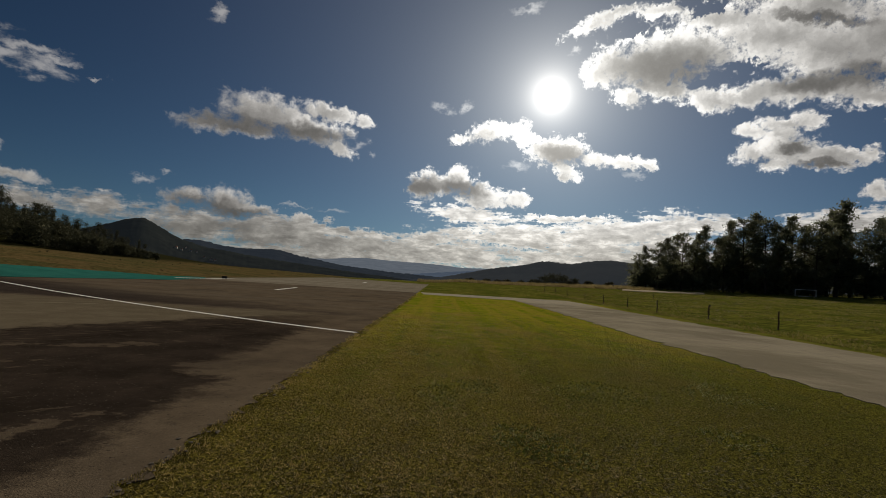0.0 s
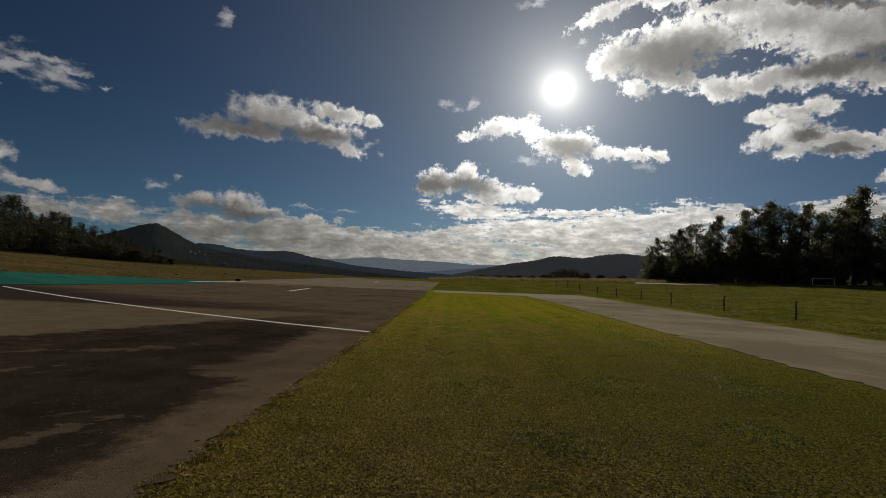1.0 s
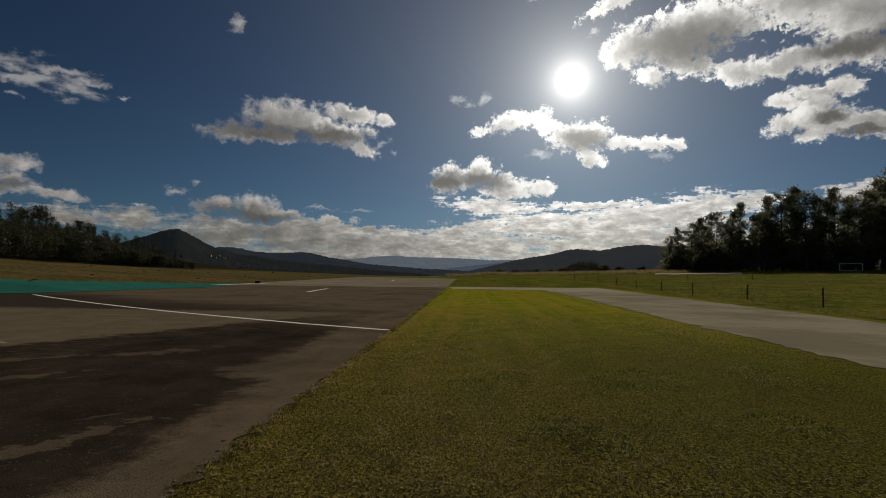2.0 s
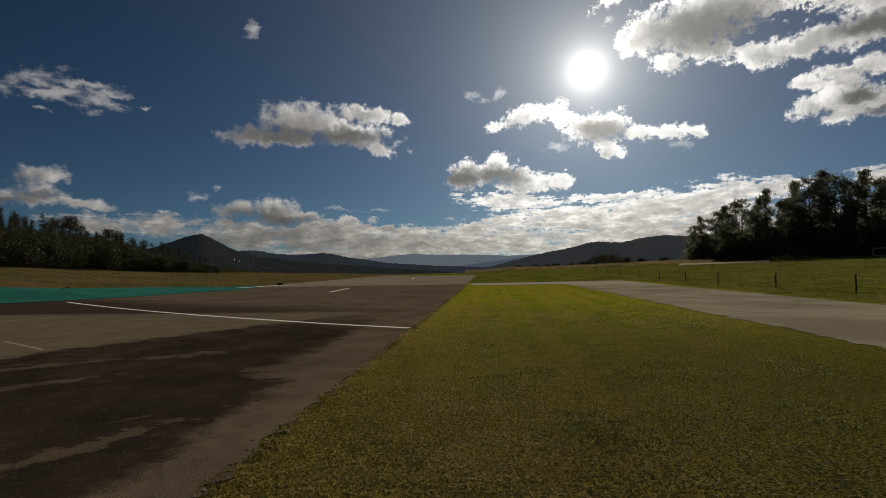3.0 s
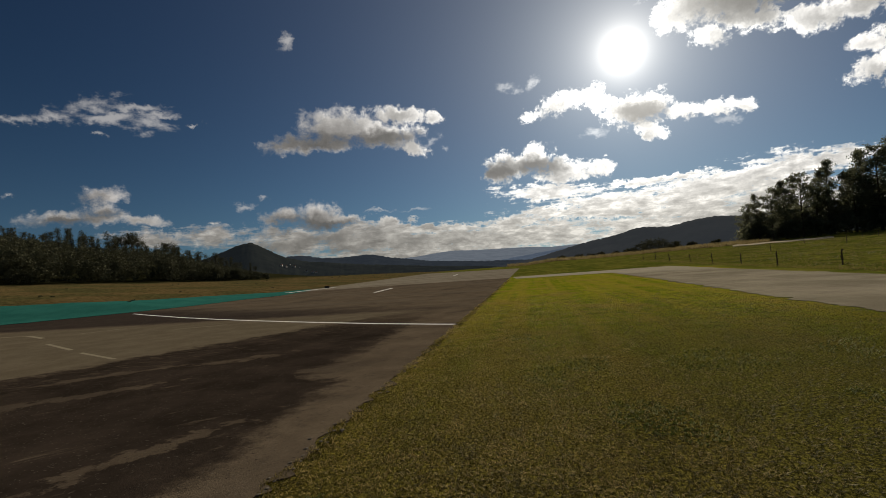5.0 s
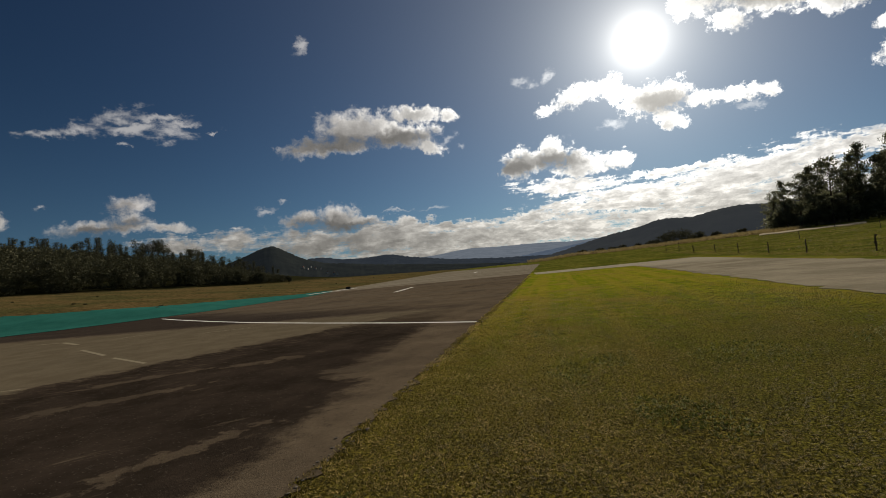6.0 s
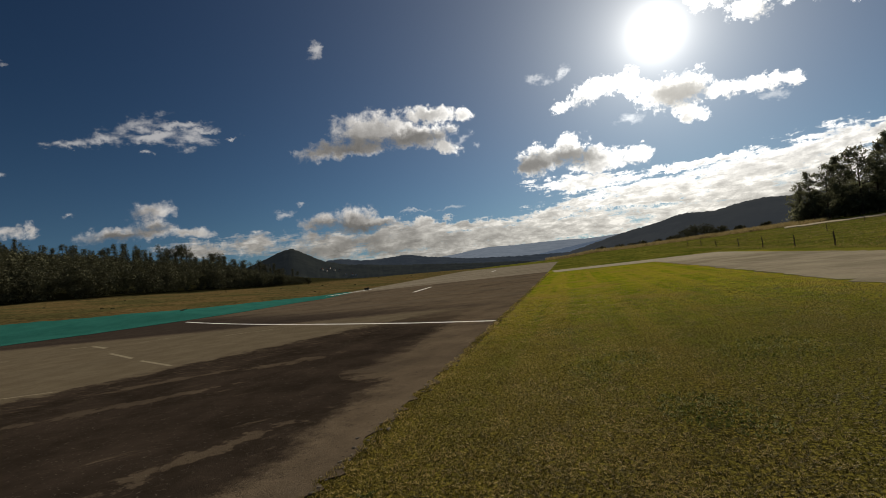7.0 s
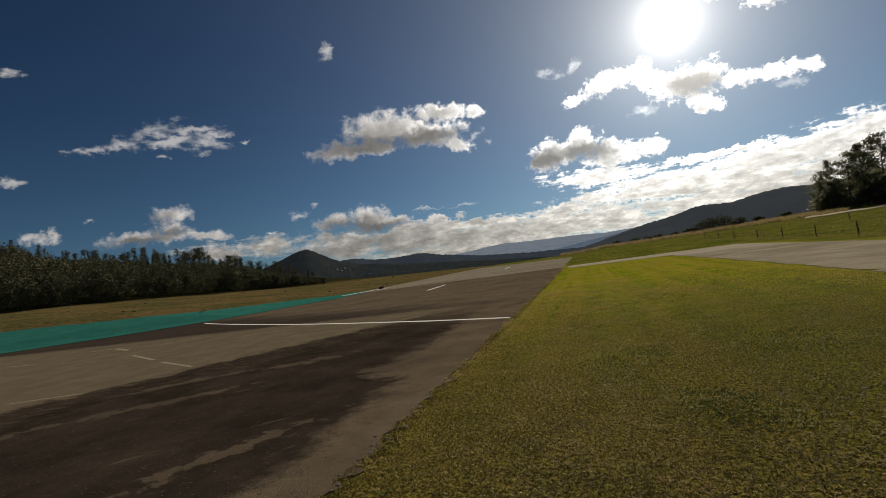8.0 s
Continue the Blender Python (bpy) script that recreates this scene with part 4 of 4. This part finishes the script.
# bushes and dry grass at the brow of the field
brow = []
for a, h in ((1.5, 1.2), (3.2, 1.6), (5.2, 1.8), (6.6, 2.0), (7.6, 1.6), (9.2, 1.7), (10.6, 2.2), (11.8, 2.6), (12.7, 3.6), (13.3, 4.0), (14.2, 2.8), (15.2, 2.2), (17.0, 1.6), (19.2, 1.5)):
    far = 152 + 6 * math.sin(a * 9)
    brow.append((far * math.sin(radians(a)), far * math.cos(radians(a)), h * 1.5, h))
for i, (x, y, w, h) in enumerate(brow):
    r_ = np.random.default_rng(70 + i)
    u = r_.normal(0, 1, (12, 3))
    u /= np.linalg.norm(u, axis=1, keepdims=True)
    v, t = leaf_cards(u * np.array([w * 0.4, w * 0.4, h * 0.36]) + np.array([0, 0, h * 0.5]), 0.26, 50, np.array([w * 0.14, w * 0.14, h * 0.12]), r_)
    ob = empty("bush", pose(x, y, float(land(x, y)) - 0.05), "dark leafy bush on the brow of the field", "bush", "bushes on the brow")
    c = new("crown", tri_mesh("crown", v, t, wood_leaf_mat))
    c.parent = ob
    bm = bmesh.new()
    for j in range(4):
        tube(bm, (0, 0, 0), (r_.normal(0, 0.25) * w, r_.normal(0, 0.25) * w, h * 0.6), 0.05, 0.02, 5)
    part("stem", bm, bark_mat, ob)


def tufts(name, spots, mat, blade, length, label, category, lean=0.5, per=9):
    """Tufts of blades: three corners each, bent over."""
    r_ = np.random.default_rng(len(spots) + 3)
    p_ = np.repeat(np.asarray(spots), per, axis=0)
    k = len(p_)
    p_ = p_ + np.column_stack([r_.normal(0, length * 0.35, (k, 2)), np.zeros(k)])
    turn = r_.uniform(0, 2 * math.pi, k)
    d = np.column_stack([np.cos(turn), np.sin(turn), np.zeros(k)])
    grow = np.clip(np.hypot(p_[:, :1], p_[:, 1:2]) / 8, 1, 2.0) if length < 0.1 else 1.0
    w = np.column_stack([-np.sin(turn), np.cos(turn), np.zeros(k)]) * blade * grow * r_.uniform(0.6, 1.4, (k, 1))
    ln = length * r_.uniform(0.5, 1.3, (k, 1))
    tip = p_ + d * ln * lean * r_.uniform(0.3, 1.6, (k, 1)) + np.array([0, 0, 1.0]) * ln
    v = np.stack([p_ - w, p_ + w, tip], 1).reshape(-1, 3)
    t = np.arange(k * 3).reshape(-1, 3)
    ob = new(name, tri_mesh(name, v, t, mat))
    return tagged(ob, label, category, kind="stuff")


r2 = np.random.default_rng(9)
a = np.radians(r2.uniform(-3, 24, 2600))
far = r2.uniform(124, 160, 2600)
bx, by = far * np.sin(a), far * np.cos(a)
tufts("dry_grass", np.column_stack([bx, by, land(bx, by)]), straw_mat, 0.05, 0.75, "tall pale dry grass on the brow", "grass", 0.4)
bx, by = r2.uniform(15.2, 16.6, 2600), r2.uniform(6, 75, 2600)
tufts("verge_grass", np.column_stack([bx, by, land(bx, by)]), meadow_mat, 0.010, 0.10, "rough longer grass along the taxiway's verge", "grass", 0.5)

# rough uneven grass of the meadow behind the fence
mx, my = r2.uniform(16.5, 70, 26000), 8 + 95 * r2.uniform(0, 1, 26000) ** 0.9
lie = np.array([noise.fractal((x_ * 0.22, y_ * 0.22, 7), 0.7, 2.1, 3) for x_, y_ in zip(mx, my)]) > -0.02
mx, my = mx[lie], my[lie]
tufts("meadow_grass", np.column_stack([mx, my, land(mx, my)]), meadow_mat, 0.02, 0.11, "rough uneven green-brown grass of the meadow", "grass", 0.9, 6)

# mown blades near the eye, and clover in patches
count = 340000
rr = 0.6 + 37.4 * r2.uniform(0, 1, count) ** 2.1
aa = np.radians(r2.normal(0, 48, count))
rr[:60000], aa[:60000] = 0.2 + 22 * r2.uniform(0, 1, 60000) ** 1.6, r2.uniform(-math.pi, math.pi, 60000)
bx, by = rr * np.sin(aa), rr * np.cos(aa)
keep = (bx > RUN + 0.03 * np.sin(by * 9)) & (bx < 7.9 - 0.042 * by) & (by < 42.3) & (r2.uniform(0, 1, count) < rr / 2.6) & (r2.uniform(0, 1, count) < np.clip((26 - rr) / 13, 0.05, 1))
bx, by = bx[keep], by[keep]
field = np.array([noise.fractal((x_ * 0.9, y_ * 0.9, 0), 0.7, 2.1, 3) for x_, y_ in zip(bx, by)])
beds = ((0.0, 7.2, 0.55), (0.7, 7.5, 0.5), (2.4, 7.8, 0.7), (2.9, 7.5, 0.5), (1.15, 5.2, 0.5), (1.4, 4.8, 0.35), (4.8, 8.0, 0.8), (-0.4, 10.5, 0.5), (3.6, 5.6, 0.5))
bed = np.max([1 - np.hypot(bx - cx, (by - cy) * 0.8) / r_ for cx, cy, r_ in beds], axis=0)
clover = (field * 0.6 + np.clip(bed, -0.5, 0.6) > 0.15) & (r2.uniform(0, 1, len(bx)) < 0.5)
pts = np.column_stack([bx, by, np.zeros(len(bx))])
# blades stand in small bunches with bare thatch between them
bunch = np.array([noise.noise((x_ * 66, y_ * 50, 4)) for x_, y_ in zip(bx, by)]) > np.where(np.hypot(bx, by) < 14, -0.12, -0.6)
pts, clover = pts[bunch | clover], clover[bunch | clover]
fy = r2.uniform(1.5, 42, 4200)
fy[:2400] = 2.0 + 16 * r2.uniform(0, 1, 2400)
fx = RUN + np.abs(r2.normal(0, 0.08, 4200)) - 0.04 + 0.07 * np.sin(fy * 7.3) * np.sin(fy * 2.9 + np.sin(fy * 13))
tufts("edge_grass", np.column_stack([fx, fy, np.zeros(4200)]), grass_mat, 0.003, 0.030, "uneven grass fringe creeping over the runway's edge", "grass", 0.9, 5)
tufts("mown_grass", pts[~clover], grass_mat, 0.0034, 0.014, "short mown yellow-green grass blades on the strip", "grass", 1.9, 6)
tufts("clover", pts[clover], clover_mat, 0.007, 0.022, "small dark green clover patches in the mown grass", "clover", 1.2, 3)

# ---- things ----
def stone(rng_, size):
    bm = bmesh.new()
    bmesh.ops.create_icosphere(bm, subdivisions=1, radius=size)
    for v in bm.verts:
        v.co = Vector((v.co.x * 1.3, v.co.y, v.co.z * 0.4)) * rng_.uniform(0.7, 1.25)
    me = bpy.data.meshes.new("broken_stone")
    bm.to_mesh(me)
    bm.free()
    me.materials.append(stone_mat)
    return me


stones = [stone(r2, 0.035) for _ in range(6)]
for i in range(150):
    y = 3.0 + 19 * r2.uniform(0, 1) ** 1.5
    x = RUN + r2.normal(0.0, 0.07)
    ob = new("broken_stone", stones[i % 6])
    k = r2.uniform(0.2, 0.7)
    ob.matrix_basis = pose(x, y, 0.014, 0, 0, r2.uniform(0, 360)) @ Matrix.Diagonal((k, k, k, 1))
    tagged(ob, "broken grey asphalt crumb on the runway's edge", "stone", "crumbs on the edge")


def fence_post(x, y, height, lean, turn, label, split=False):
    ob = empty("fence_post", pose(x, y, float(land(x, y)) - 0.02, lean, 0, turn), label, "fence post", "posts of the meadow fence")
    bm = bmesh.new()
    r = 0.042
    for i in range(5):
        z0, z1 = height * i / 5, height * (i + 1) / 5
        tube(bm, (0.01 * math.sin(i * 2.1), 0.01 * math.cos(i * 1.7), z0), (0.01 * math.sin((i + 1) * 2.1), 0.01 * math.cos((i + 1) * 1.7), z1), r * (1 - 0.03 * i), r * (1 - 0.03 * (i + 1)), 7)
    stake = part("stake", bm, wood_mat, ob)
    if split:
        bm = bmesh.new()
        tube(bm, (0, 0, height * 0.88), (-0.09, 0, height * 1.0), 0.04, 0.03, 6)
        tube(bm, (0.02, 0, height * 0.4), (0.07, 0, height * 0.6), 0.035, 0.03, 6)
        part("broken_top", bm, wood_mat, ob)
    for z in (0.35, 0.7):
        bm = bmesh.new()
        box(bm, (0.14, 0.02, 0.025), (0, 0, height * z))
        part("staple", bm, dark_mat, stake)
    return ob


row = [(17.6, 25.0), (17.3, 31.0), (16.2, 36.0), (16.3, 42.0), (16.2, 48.0), (16.4, 55.0), (16.2, 62.0), (16.5, 70.0), (16.8, 79.0), (17.8, 18.5), (18.2, 12.0), (18.5, 5.0)]
for i, (x, y) in enumerate(row):
    fence_post(x, y, (0.98, 0.95, 1.0, 0.92)[i % 4], r2.normal(0, 2.5), r2.uniform(0, 360), "dark leaning wooden stake with a broken top" if i == 1 else "thin dark weathered wooden fence stake", i == 1)
for a, far in ((23.8, 70), (29.6, 78), (30.7, 104), (31.8, 98), (26.5, 90)):
    fence_post(far * math.sin(radians(a)), far * math.cos(radians(a)), 1.0, r2.normal(0, 3), r2.uniform(0, 360), "thin dark wooden stake standing in the meadow")

# small football goal in front of the grove
GX, GY = 140 * math.sin(radians(37.2)), 140 * math.cos(radians(37.2))
goal = empty("football_goal", pose(GX, GY, float(land(GX, GY)) - 0.03, 0, 0, -37.2), "small white tubular football goal on the meadow", "goal")
for name_, p0, p1 in (("post", (-1.95, 0, 0), (-1.95, 0, 1.62)), ("post", (1.95, 0, 0), (1.95, 0, 1.62)), ("crossbar", (-2.0, 0, 1.62), (2.0, 0, 1.62)),
                      ("stay", (-1.95, 0, 1.6), (-1.95, 1.2, 0)), ("stay", (1.95, 0, 1.6), (1.95, 1.2, 0)), ("ground_bar", (-1.95, 1.2, 0.05), (1.95, 1.2, 0.05))):
    bm = bmesh.new()
    tube(bm, p0, p1, 0.07, 0.07, 10)
    piece = part(name_, bm, goal_mat, goal)
    if name_ == "post":
        bm = bmesh.new()
        tube(bm, (p0[0], 0, 0), (p0[0], 0, 0.08), 0.11, 0.09, 10)
        part("foot", bm, dark_mat, piece, "dark ground socket")

# pale bare track on the meadow
track_rows = []
for i in range(30):
    a = radians(20.6 + i * 0.28)
    f0 = 110 + 1.5 * math.sin(i * 0.7)
    f1 = f0 + 13 + 1.5 * math.sin(i)
    track_rows.append((f0 * math.sin(a), f0 * math.cos(a), f1 * math.sin(a), f1 * math.cos(a)))
draped("bare_track", track_rows, dirt_mat, "pale bare earth track on the meadow", "track", 0.12)

# low dark marker box at the tip of the painted strip, with a white line beyond it
marker = empty("marker_box", pose(-23.2, 50.4, 0.012, 0, 0, 12), "small dark marker box at the painted strip's tip", "marker")
bm = bmesh.new()
box(bm, (0.5, 0.35, 0.28), (0, 0, 0.14))
bmesh.ops.bevel(bm, geom=bm.edges[:], offset=0.03, segments=2, affect="EDGES")
part("body", bm, dark_mat, marker)
line_mark("edge_line", [(-24.6, 44.0), (-23.9, 46.8), (-23.2, 49.0), (-22.5, 51.0)], 0.8, "short white edge line running on from the painted strip", 0.045)
line_mark("edge_line", [(-22.6, 50.8), (-21.6, 56.0)], 0.35, "thin worn white edge line running on along the asphalt", 0.017, faded_mat)


def house(a, e, far, w, h, turn):
    # where the far hill's slope has that height
    crest_z = EYE + far * math.tan(radians(float(np.interp(a, (-34.2, -33, -31.4, -29.6, -27, -22), (3.75, 4.1, 3.4, 2.4, 1.6, 0.9)))))
    for k in range(1, 100):
        t = k / 100
        r, z = far * (0.72 + 0.28 * t), -75 + (crest_z + 75) * t ** 0.7
        if z - EYE > r * math.tan(radians(e)):
            break
    r -= 14
    x, y = r * math.sin(radians(a)), r * math.cos(radians(a))
    ob = empty("house", pose(x, y, z, 0, 0, turn), "small pale house on the far wooded slope", "house", "houses of the far village")
    bm = bmesh.new()
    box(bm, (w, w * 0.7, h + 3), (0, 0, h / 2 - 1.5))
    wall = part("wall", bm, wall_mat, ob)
    bm = bmesh.new()
    vs = [bm.verts.new(c) for c in ((-w * 0.55, -w * 0.4, h), (w * 0.55, -w * 0.4, h), (w * 0.55, w * 0.4, h), (-w * 0.55, w * 0.4, h), (-w * 0.55, 0, h + w * 0.25), (w * 0.55, 0, h + w * 0.25))]
    for f in ((0, 1, 5, 4), (2, 3, 4, 5), (0, 4, 3), (1, 2, 5), (3, 2, 1, 0)):
        bm.faces.new([vs[i] for i in f])
    roof = part("roof", bm, roof_mat, ob)
    bm = bmesh.new()
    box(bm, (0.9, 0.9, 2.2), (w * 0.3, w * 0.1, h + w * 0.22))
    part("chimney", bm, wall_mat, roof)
    for k in (-0.25, 0.25):
        bm = bmesh.new()
        box(bm, (w * 0.14, 0.3, h * 0.3), (w * k, -w * 0.35 - 0.1, h * 0.55))
        part("window", bm, glass_mat, wall)


for a, e, w in ((-29.6, 1.25, 13), (-29.1, 1.1, 10), (-28.7, 1.3, 9), (-28.2, 1.05, 12), (-27.6, 0.95, 9), (-26.9, 0.4, 12), (-26.2, 0.25, 14), (-25.8, 0.2, 10)):
    house(a, e, 1900, w * 0.72, w * 0.22, 20 + a * 3)
